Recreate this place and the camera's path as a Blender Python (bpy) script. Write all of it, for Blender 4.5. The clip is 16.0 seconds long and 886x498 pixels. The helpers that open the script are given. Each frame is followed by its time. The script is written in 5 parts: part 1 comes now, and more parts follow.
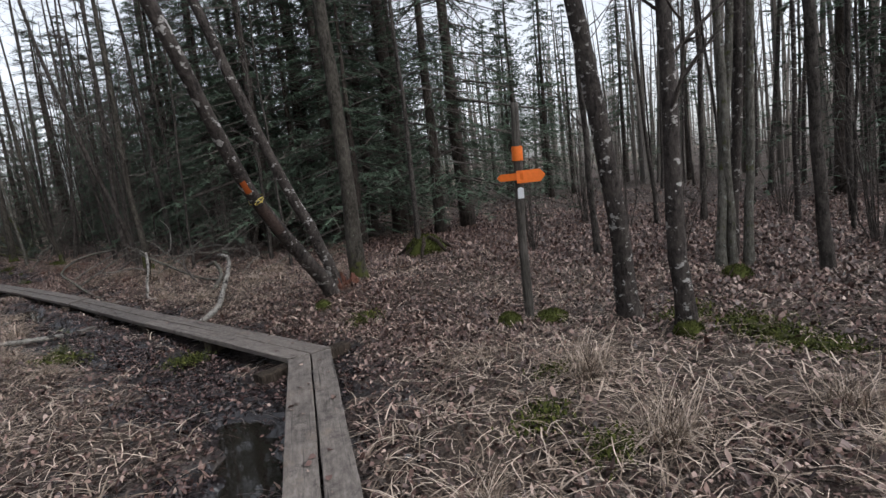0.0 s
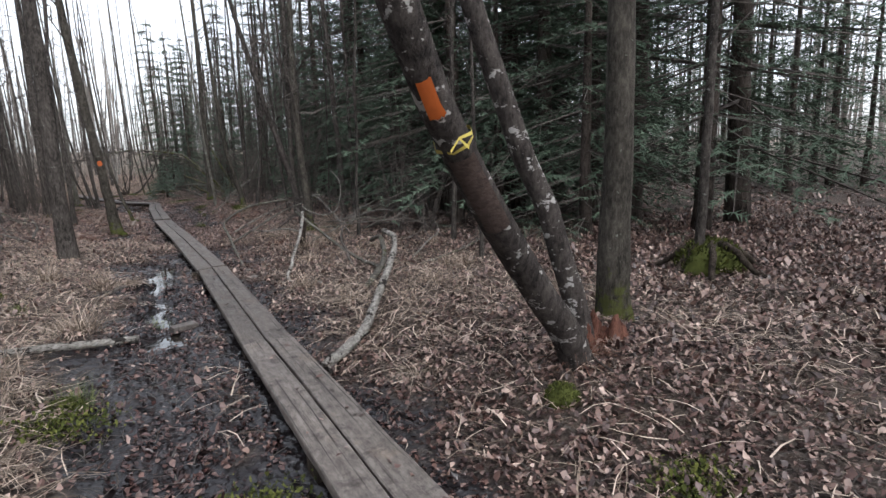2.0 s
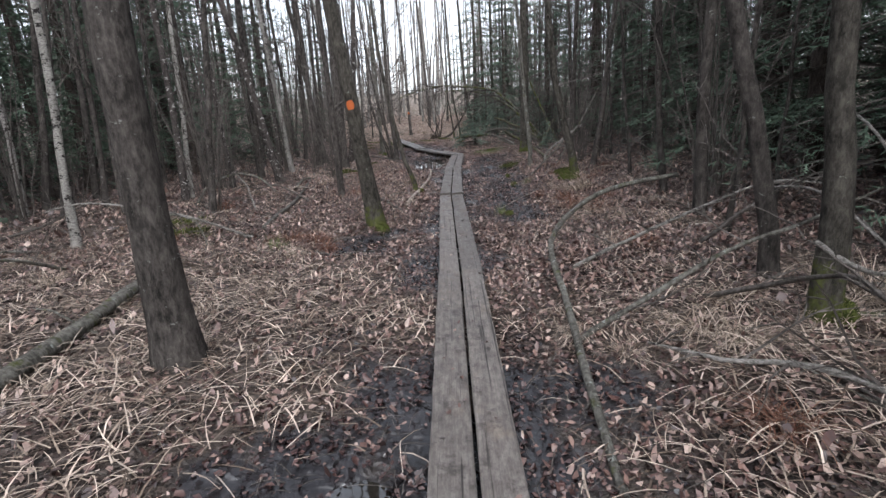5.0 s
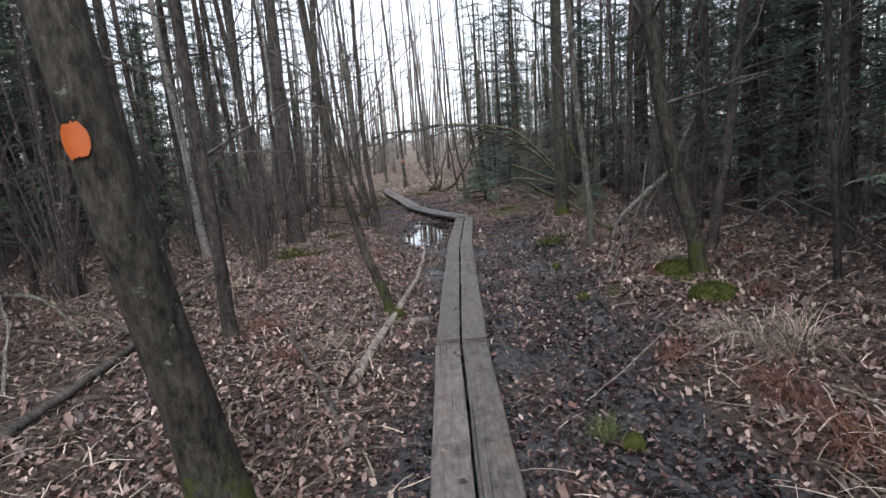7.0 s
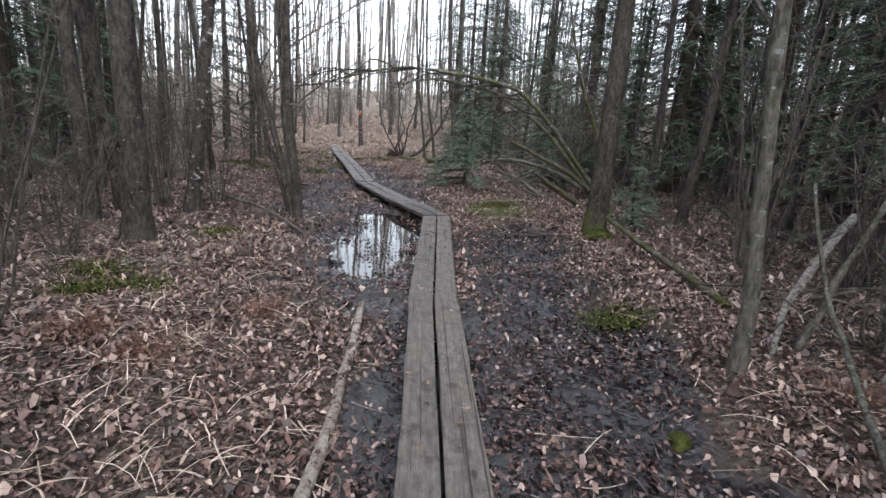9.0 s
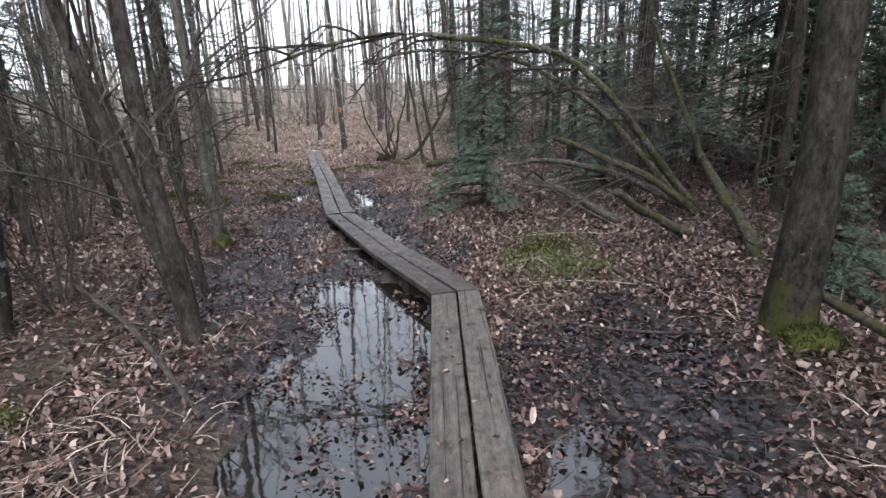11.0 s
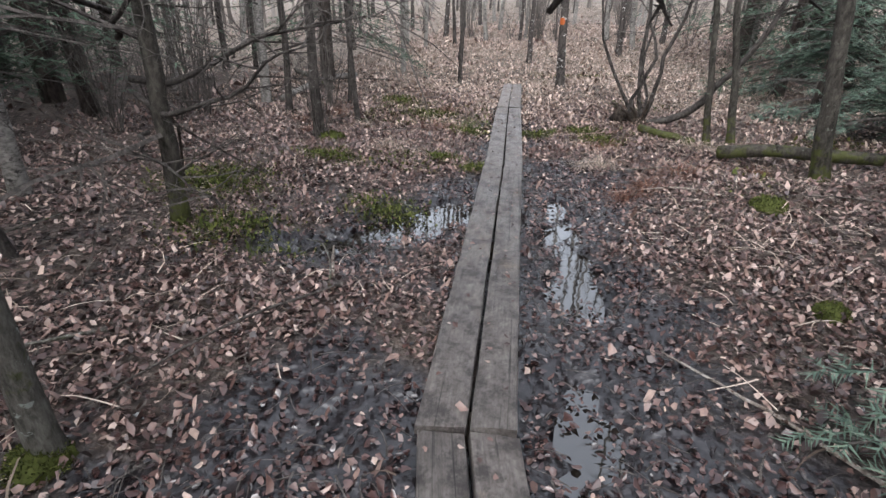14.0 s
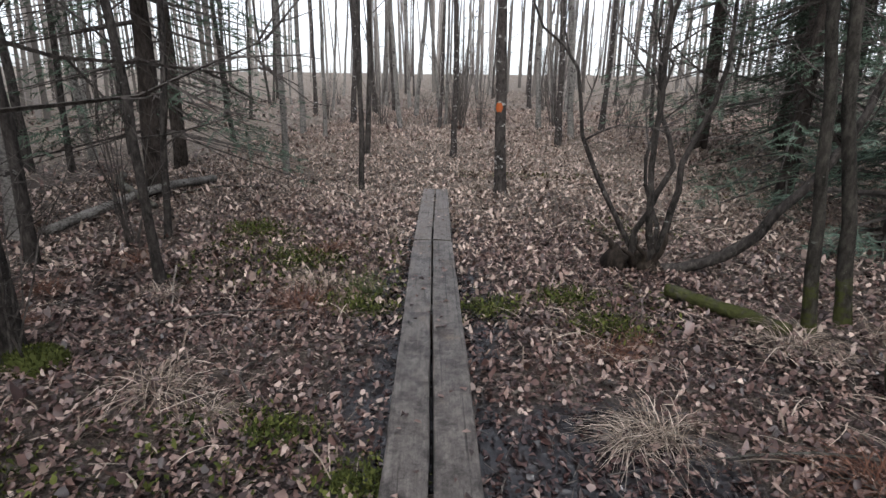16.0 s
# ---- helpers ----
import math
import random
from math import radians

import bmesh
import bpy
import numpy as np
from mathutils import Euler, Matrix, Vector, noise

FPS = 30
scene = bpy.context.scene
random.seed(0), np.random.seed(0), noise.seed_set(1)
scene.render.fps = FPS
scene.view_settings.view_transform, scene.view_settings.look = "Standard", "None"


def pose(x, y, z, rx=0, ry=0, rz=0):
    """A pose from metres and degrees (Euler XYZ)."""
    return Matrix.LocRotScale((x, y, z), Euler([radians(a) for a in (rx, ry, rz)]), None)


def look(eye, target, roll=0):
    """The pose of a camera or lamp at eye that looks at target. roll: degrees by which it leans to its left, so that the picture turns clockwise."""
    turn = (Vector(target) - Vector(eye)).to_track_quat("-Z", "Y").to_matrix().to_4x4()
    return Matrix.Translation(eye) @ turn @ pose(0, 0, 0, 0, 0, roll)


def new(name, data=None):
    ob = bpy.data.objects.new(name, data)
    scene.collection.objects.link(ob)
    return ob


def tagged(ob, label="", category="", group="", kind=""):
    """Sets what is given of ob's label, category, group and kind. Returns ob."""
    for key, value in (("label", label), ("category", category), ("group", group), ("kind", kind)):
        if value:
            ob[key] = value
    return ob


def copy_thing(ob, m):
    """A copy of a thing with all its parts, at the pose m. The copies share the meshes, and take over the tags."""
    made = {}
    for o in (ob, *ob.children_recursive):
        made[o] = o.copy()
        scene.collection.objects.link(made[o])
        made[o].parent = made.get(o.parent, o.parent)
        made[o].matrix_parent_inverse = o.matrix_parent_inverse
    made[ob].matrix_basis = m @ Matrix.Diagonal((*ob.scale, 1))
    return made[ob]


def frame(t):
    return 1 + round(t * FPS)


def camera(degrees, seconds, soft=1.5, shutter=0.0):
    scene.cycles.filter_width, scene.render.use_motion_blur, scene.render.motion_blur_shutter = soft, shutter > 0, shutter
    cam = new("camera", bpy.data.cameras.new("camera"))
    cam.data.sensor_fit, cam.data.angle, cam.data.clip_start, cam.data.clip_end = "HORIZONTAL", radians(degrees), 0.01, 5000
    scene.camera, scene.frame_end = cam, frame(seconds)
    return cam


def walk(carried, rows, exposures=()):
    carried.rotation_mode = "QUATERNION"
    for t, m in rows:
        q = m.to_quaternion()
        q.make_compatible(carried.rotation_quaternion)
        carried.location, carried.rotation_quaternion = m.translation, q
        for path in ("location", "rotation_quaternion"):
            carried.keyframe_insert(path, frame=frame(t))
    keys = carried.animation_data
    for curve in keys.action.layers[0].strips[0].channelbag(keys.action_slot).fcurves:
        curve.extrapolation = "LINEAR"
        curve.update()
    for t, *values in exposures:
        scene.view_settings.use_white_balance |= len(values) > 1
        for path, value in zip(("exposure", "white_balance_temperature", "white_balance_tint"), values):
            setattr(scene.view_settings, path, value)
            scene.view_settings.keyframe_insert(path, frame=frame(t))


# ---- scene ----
cam = camera(80.65, 16.0, soft=1.45)
PATH = [
    (0, (-2.159, -18.684, 1.515), (-0.675, -17.369, 1.250), -6.3),
    (0.5, (-1.765, -18.106, 1.524), (-0.231, -16.856, 1.236), -4.4),
    (1, (-1.292, -17.292, 1.498), (0.214, -16.016, 1.171), -5.8),
    (1.5, (-0.849, -16.590, 1.497), (0.631, -15.292, 1.146), -2.0),
    (2, (-0.370, -15.417, 1.438), (0.604, -13.703, 1.101), -1.7),
    (2.5, (0.014, -14.403, 1.499), (0.431, -12.508, 1.017), -2.9),
    (3, (0.230, -13.266, 1.465), (0.356, -11.331, 0.978), 2.5),
    (3.5, (0.261, -12.008, 1.438), (0.027, -10.095, 0.901), -2.4),
    (4, (0.318, -11.184, 1.528), (0.241, -9.259, 0.990), -2.1),
    (4.2, (0.323, -10.690, 1.507), (0.248, -8.769, 0.954), -2.8),
    (6.3, (0.181, -5.184, 1.448), (0.002, -3.239, 1.015), -3.9),
    (6.5, (0.155, -4.769, 1.440), (-0.030, -2.822, 1.019), -4.9),
    (7, (0.127, -3.588, 1.439), (0.014, -1.623, 1.088), -4.3),
    (7.5, (0.078, -2.429, 1.458), (-0.021, -0.479, 1.025), -1.6),
    (8, (-0.037, -1.509, 1.575), (-0.075, 0.437, 1.115), -0.9),
    (8.5, (-0.207, -0.433, 1.460), (-0.167, 1.505, 0.968), 2.2),
    (9, (-0.147, 0.437, 1.480), (-0.077, 2.372, 0.979), 3.5),
    (9.2, (-0.124, 0.808, 1.533), (-0.174, 2.731, 0.987), -1.8),
    (11.3, (-0.184, 4.308, 1.520), (-0.113, 6.230, 0.969), -1.2),
    (11.5, (-0.157, 4.638, 1.509), (-0.070, 6.551, 0.930), 0.3),
    (12, (-0.139, 5.704, 1.515), (-0.237, 7.639, 1.019), -1.9),
    (12.5, (-0.119, 6.591, 1.541), (-0.226, 8.501, 0.960), 11.4),
    (13, (-0.384, 7.710, 1.483), (-0.876, 9.541, 0.845), 15.2),
    (13.5, (-0.677, 8.629, 1.478), (-1.398, 10.345, 0.746), 7.1),
    (14, (-0.944, 9.354, 1.495), (-1.601, 11.050, 0.662), 0.6),
    (14.5, (-1.268, 10.335, 1.427), (-1.779, 12.094, 0.624), -1.9),
    (15, (-1.474, 11.169, 1.409), (-1.871, 12.978, 0.653), -0.1),
    (15.5, (-1.676, 11.976, 1.407), (-2.051, 13.845, 0.801), 3.9),
    (16, (-1.859, 12.818, 1.450), (-2.283, 14.691, 0.890), 0.9),
]
EXPOSURES = [(0.0, 0.82, 6250, 10), (1.5, 1.1, 6250, 10), (3.0, 1.6, 6050, 10), (4.2, 1.62, 6050, 10), (6.5, 1.45, 6050, 10), (9.0, 1.8, 6050, 10), (11.5, 1.8, 6050, 10), (14.0, 2.02, 6100, 10), (15.0, 1.88, 6100, 10), (16.0, 1.22, 6150, 10)]
walk(cam, [(t, look(e, g, r)) for t, e, g, r in PATH], EXPOSURES)

# ---- sky and sun: a flat grey overcast noon ----
SUN_EL, SUN_AZ = radians(48), radians(168)
world = bpy.data.worlds.new("sky")
scene.world = world
world.use_nodes = True
wn, wl = world.node_tree.nodes, world.node_tree.links
bg = wn["Background"]
skytex = wn.new("ShaderNodeTexSky")
skytex.sky_type, skytex.sun_disc = "NISHITA", False
skytex.sun_elevation, skytex.sun_rotation = SUN_EL, SUN_AZ
skytex.air_density, skytex.dust_density, skytex.ozone_density = 1.0, 2.5, 1.0
grey = wn.new("ShaderNodeHueSaturation")
grey.inputs["Saturation"].default_value = 0.22
wl.new(skytex.outputs["Color"], grey.inputs["Color"])
wl.new(grey.outputs["Color"], bg.inputs["Color"])
bg.inputs["Strength"].default_value = 0.15
sun = new("sun", bpy.data.lights.new("sun", "SUN"))
sun.data.energy, sun.data.angle, sun.data.color = 0.85, radians(90), (1.0, 0.97, 0.93)
sun.matrix_world = look((0, 0, 30), (-30 * math.sin(SUN_AZ) * math.cos(SUN_EL) / math.sin(SUN_EL), -30 * math.cos(SUN_AZ) * math.cos(SUN_EL) / math.sin(SUN_EL), 0))

# ---- materials ----


def nodes_of(name, rough=0.8, spec=0.3):
    m = bpy.data.materials.new(name)
    m.use_nodes = True
    nt = m.node_tree
    b = nt.nodes["Principled BSDF"]
    b.inputs["Roughness"].default_value = rough
    b.inputs["Specular IOR Level"].default_value = spec
    return m, nt, b


def ramp(nt, fac, stops):
    r = nt.nodes.new("ShaderNodeValToRGB")
    els = r.color_ramp.elements
    while len(els) < len(stops):
        els.new(0.5)
    for e, (p, c) in zip(els, stops):
        e.position, e.color = p, (*c, 1)
    nt.links.new(fac, r.inputs["Fac"])
    return r.outputs["Color"]


def noise_tex(nt, scale, detail=4.0, stretch=None, rough=0.6, coord="Object"):
    tc = nt.nodes.new("ShaderNodeTexCoord")
    n = nt.nodes.new("ShaderNodeTexNoise")
    n.inputs["Scale"].default_value, n.inputs["Detail"].default_value, n.inputs["Roughness"].default_value = scale, detail, rough
    if stretch:
        mp = nt.nodes.new("ShaderNodeMapping")
        mp.inputs["Scale"].default_value = stretch
        nt.links.new(tc.outputs[coord], mp.inputs["Vector"])
        nt.links.new(mp.outputs["Vector"], n.inputs["Vector"])
    else:
        nt.links.new(tc.outputs[coord], n.inputs["Vector"])
    return n.outputs["Fac"]


def mix(nt, fac, a, b, mode="MIX"):
    m = nt.nodes.new("ShaderNodeMix")
    m.data_type, m.blend_type = "RGBA", mode
    for sock, v in ((m.inputs["Factor"], fac), (m.inputs["A"], a), (m.inputs["B"], b)):
        if isinstance(v, (int, float)):
            sock.default_value = v
        elif isinstance(v, tuple):
            sock.default_value = (*v, 1)
        else:
            nt.links.new(v, sock)
    return m.outputs["Result"]


def math_node(nt, op, a, b=0.0):
    m = nt.nodes.new("ShaderNodeMath")
    m.operation = op
    for sock, v in zip(m.inputs, (a, b)):
        if isinstance(v, (int, float)):
            sock.default_value = v
        else:
            nt.links.new(v, sock)
    return m.outputs[0]


def bump(nt, b, height, strength=0.5, dist=0.02):
    n = nt.nodes.new("ShaderNodeBump")
    n.inputs["Strength"].default_value, n.inputs["Distance"].default_value = strength, dist
    nt.links.new(height, n.inputs["Height"])
    nt.links.new(n.outputs["Normal"], b.inputs["Normal"])


def island(nt):
    return nt.nodes.new("ShaderNodeNewGeometry").outputs["Random Per Island"]


def bark(name, dark, mid, light, spots=None, amount=0.62, vert=2.4, moss=0.0, foot=False, size=13.0):
    """Fissured bark: long vertical cracks, blotches of lichen, optional moss that thickens towards the foot."""
    m, nt, b = nodes_of(name, 0.9, 0.15)
    crack = noise_tex(nt, 30, 6, (1, 1, 1 / vert), 0.75)
    blot = noise_tex(nt, 4.5, 5, (1, 1, 0.6), 0.7)
    col = ramp(nt, crack, [(0.4, dark), (0.5, mid), (0.63, light)])
    col = mix(nt, 0.4, col, ramp(nt, blot, [(0.36, dark), (0.64, light)]))
    if spots:
        sp = noise_tex(nt, size, 4, (1, 1, 1.5), 0.7)
        f = ramp(nt, sp, [(amount - 0.012, (0, 0, 0)), (amount + 0.02, (1, 1, 1))])
        col = mix(nt, f, col, mix(nt, crack, spots, tuple(c * 0.6 for c in spots)))
    if moss:
        gn = noise_tex(nt, 7, 5, None, 0.7)
        grown = gn
        if foot:
            tc = nt.nodes.new("ShaderNodeTexCoord")
            sp2 = nt.nodes.new("ShaderNodeSeparateXYZ")
            nt.links.new(tc.outputs["Object"], sp2.inputs[0])
            grown = math_node(nt, "ADD", gn, math_node(nt, "MAXIMUM", math_node(nt, "SUBTRACT", 0.3, math_node(nt, "MULTIPLY", sp2.outputs["Z"], 0.6)), -0.06))
        f = ramp(nt, grown, [(0.98 - moss, (0, 0, 0)), (1.08 - moss, (1, 1, 1))])
        col = mix(nt, f, col, mix(nt, crack, (0.02, 0.024, 0.009), (0.1, 0.105, 0.032)))
    nt.links.new(col, b.inputs["Base Color"])
    bump(nt, b, crack, 1.0, 0.03)
    return m


M_ALDER = bark("alder bark", (0.009, 0.008, 0.007), (0.045, 0.038, 0.034), (0.105, 0.092, 0.083), (0.22, 0.22, 0.205), 0.665)
M_ALDER_MOSSY = bark("mossy alder bark", (0.01, 0.009, 0.007), (0.045, 0.039, 0.033), (0.1, 0.09, 0.076), (0.2, 0.21, 0.18), 0.68, moss=0.36, foot=True)
M_BIRCH = bark("young birch bark", (0.012, 0.01, 0.01), (0.05, 0.042, 0.038), (0.1, 0.086, 0.078), (0.46, 0.44, 0.42), 0.6, 2.2, size=8.5)
M_PALE = bark("pale birch bark", (0.05, 0.045, 0.04), (0.19, 0.175, 0.16), (0.33, 0.31, 0.285), (0.045, 0.04, 0.037), 0.6, 0.5)
M_WHITE_BIRCH = bark("white birch bark", (0.07, 0.062, 0.055), (0.25, 0.235, 0.212), (0.42, 0.4, 0.37), (0.03, 0.026, 0.024), 0.565, 0.45, size=9.0)
M_SPRUCE_BARK = bark("spruce bark", (0.01, 0.008, 0.007), (0.045, 0.035, 0.03), (0.09, 0.074, 0.064), None, 0.6, 3)
M_GREY_BRANCH = bark("grey lichened branch", (0.03, 0.027, 0.023), (0.1, 0.093, 0.08), (0.19, 0.18, 0.158), (0.3, 0.32, 0.295), 0.63, 3, moss=0.42)
M_MOSS_STEM = bark("moss-grown dead stem", (0.025, 0.022, 0.016), (0.08, 0.07, 0.052), (0.15, 0.135, 0.105), (0.28, 0.3, 0.27), 0.66, 3, moss=0.5)
M_MOSSY_LIMB = bark("mossy lichened limb", (0.025, 0.022, 0.018), (0.085, 0.078, 0.066), (0.17, 0.16, 0.138), (0.3, 0.33, 0.3), 0.62, 3, moss=0.52)
M_TWIG = bark("twig bark", (0.03, 0.026, 0.023), (0.08, 0.069, 0.062), (0.15, 0.132, 0.12))
M_STUMP = bark("rotten stump wood", (0.008, 0.006, 0.005), (0.03, 0.023, 0.018), (0.075, 0.058, 0.045), None, 0.6, 6)
M_PEELED = bark("peeled red-brown bark", (0.05, 0.035, 0.03), (0.085, 0.06, 0.052), (0.12, 0.088, 0.076), None, 0.6, 0.4)
M_ROT = bark("red rotten wood", (0.03, 0.014, 0.01), (0.11, 0.045, 0.032), (0.2, 0.095, 0.068), None, 0.6, 6)
M_POST = bark("bare grey wood", (0.03, 0.027, 0.024), (0.085, 0.077, 0.068), (0.14, 0.128, 0.115), None, 0.6, 9)
M_WHITE_STICK = bark("peeled birch stick", (0.1, 0.07, 0.055), (0.27, 0.225, 0.19), (0.46, 0.42, 0.375), (0.09, 0.055, 0.04), 0.58, 3)


def scattered(name, stops, rough=0.7, spec=0.25, trans=0.0):
    m, nt, b = nodes_of(name, rough, spec)
    col = ramp(nt, island(nt), stops)
    g = noise_tex(nt, 35, 2)
    col = mix(nt, 0.35, col, ramp(nt, g, [(0.3, (0.02, 0.015, 0.01)), (0.7, (0.5, 0.42, 0.36))]), "OVERLAY")
    nt.links.new(col, b.inputs["Base Color"])
    return m


M_LEAF = scattered("fallen leaves", [(0, (0.026, 0.014, 0.013)), (0.3, (0.072, 0.039, 0.034)), (0.6, (0.15, 0.09, 0.077)), (0.85, (0.27, 0.186, 0.158)), (1, (0.46, 0.36, 0.31))], 0.42, 0.5)
# dry leaves of the slope, colour raised further to stand for open skylight
M_SKYLIT_DRY_LEAF = scattered("dry leaves brightened for open sky", [(0, (0.06, 0.042, 0.034)), (0.3, (0.2, 0.145, 0.12)), (0.65, (0.4, 0.315, 0.265)), (1, (0.64, 0.545, 0.475))], 0.6, 0.3)
M_WET_LEAF = scattered("wet leaves", [(0, (0.013, 0.009, 0.009)), (0.45, (0.042, 0.022, 0.021)), (0.8, (0.095, 0.055, 0.05)), (1, (0.19, 0.13, 0.115))], 0.18, 0.55)
M_STRAW = scattered("dry grass", [(0, (0.05, 0.036, 0.028)), (0.3, (0.15, 0.115, 0.09)), (0.6, (0.33, 0.27, 0.22)), (1, (0.62, 0.545, 0.47))], 0.7, 0.2)
M_FERN = scattered("withered bracken", [(0, (0.075, 0.035, 0.025)), (0.6, (0.15, 0.075, 0.052)), (1, (0.24, 0.14, 0.1))], 0.8, 0.1)
M_MOSS = scattered("moss", [(0, (0.022, 0.03, 0.009)), (0.5, (0.054, 0.066, 0.018)), (1, (0.13, 0.142, 0.04))], 0.9, 0.1)
M_NEEDLE = scattered("spruce needles", [(0, (0.06, 0.09, 0.064)), (0.6, (0.078, 0.114, 0.082)), (1, (0.1, 0.138, 0.1))], 0.75, 0.15)
M_YOUNG_NEEDLE = scattered("young spruce needles", [(0, (0.06, 0.095, 0.075)), (0.5, (0.105, 0.155, 0.12)), (1, (0.17, 0.225, 0.175))], 0.7, 0.2)
# grey birch lightened: the haze of distance is mixed into this colour
M_FAR = scattered("grey birch stems paled by haze", [(0, (0.09, 0.08, 0.074)), (0.6, (0.2, 0.185, 0.17)), (1, (0.36, 0.34, 0.32))], 0.85, 0.1)
M_GREEN = scattered("green herbs", [(0, (0.045, 0.062, 0.018)), (0.6, (0.09, 0.115, 0.034)), (1, (0.17, 0.195, 0.065))], 0.6, 0.3)


def ground_material():
    m, nt, b = nodes_of("forest floor", 0.85, 0.3)
    a = nt.nodes.new("ShaderNodeAttribute")
    a.attribute_name = "wet"
    wet = a.outputs["Fac"]
    v = nt.nodes.new("ShaderNodeTexVoronoi")
    v.inputs["Scale"].default_value = 27
    tc = nt.nodes.new("ShaderNodeTexCoord")
    nt.links.new(tc.outputs["Object"], v.inputs["Vector"])
    sep = nt.nodes.new("ShaderNodeSeparateColor")
    nt.links.new(v.outputs["Color"], sep.inputs["Color"])
    leaf = ramp(nt, sep.outputs[0], [(0, (0.012, 0.009, 0.008)), (0.4, (0.032, 0.022, 0.019)), (0.75, (0.075, 0.054, 0.047)), (1, (0.17, 0.14, 0.122))])
    big = noise_tex(nt, 0.9, 5)
    fine = noise_tex(nt, 60, 4)
    straw = ramp(nt, noise_tex(nt, 9, 6, (1, 5, 1), 0.75), [(0.35, (0.035, 0.026, 0.021)), (0.55, (0.1, 0.078, 0.064)), (0.75, (0.2, 0.168, 0.14))])
    dry = mix(nt, ramp(nt, big, [(0.42, (0, 0, 0)), (0.62, (1, 1, 1))]), leaf, straw)
    # withered-grass tones on the rise carry the brightness of open sky as colour
    g = nt.nodes.new("ShaderNodeAttribute")
    g.attribute_name = "grass"
    pale = ramp(nt, noise_tex(nt, 5, 7, None, 0.8), [(0.32, (0.07, 0.054, 0.043)), (0.5, (0.2, 0.165, 0.135)), (0.68, (0.36, 0.31, 0.26))])
    dry = mix(nt, math_node(nt, "MULTIPLY", g.outputs["Fac"], 0.85), dry, pale)
    mud = ramp(nt, noise_tex(nt, 7, 6, None, 0.7), [(0.3, (0.006, 0.005, 0.006)), (0.55, (0.015, 0.012, 0.013)), (0.78, (0.036, 0.028, 0.028))])
    edge = math_node(nt, "ADD", wet, math_node(nt, "MULTIPLY", math_node(nt, "SUBTRACT", noise_tex(nt, 3.5, 5, None, 0.7), 0.5), 0.9))
    f = ramp(nt, edge, [(0.35, (0, 0, 0)), (0.62, (1, 1, 1))])
    col = mix(nt, f, dry, mud)
    nt.links.new(col, b.inputs["Base Color"])
    slick = ramp(nt, noise_tex(nt, 4.5, 4, None, 0.6), [(0.42, (0.05, 0.05, 0.05)), (0.62, (0.3, 0.3, 0.3))])
    nt.links.new(mix(nt, ramp(nt, edge, [(0.42, (0, 0, 0)), (0.72, (1, 1, 1))]), (0.88, 0.88, 0.88), slick), b.inputs["Roughness"])
    nt.links.new(math_node(nt, "ADD", math_node(nt, "MULTIPLY", f, 0.45), 0.25), b.inputs["Specular IOR Level"])
    h = math_node(nt, "ADD", math_node(nt, "MULTIPLY", math_node(nt, "ADD", v.outputs["Distance"], fine), math_node(nt, "SUBTRACT", 1.0, math_node(nt, "MULTIPLY", f, 0.88))), math_node(nt, "MULTIPLY", math_node(nt, "MULTIPLY", noise_tex(nt, 8, 2, None, 0.5), f), 1.7))
    bump(nt, b, h, 0.9, 0.035)
    return m


M_GROUND = ground_material()


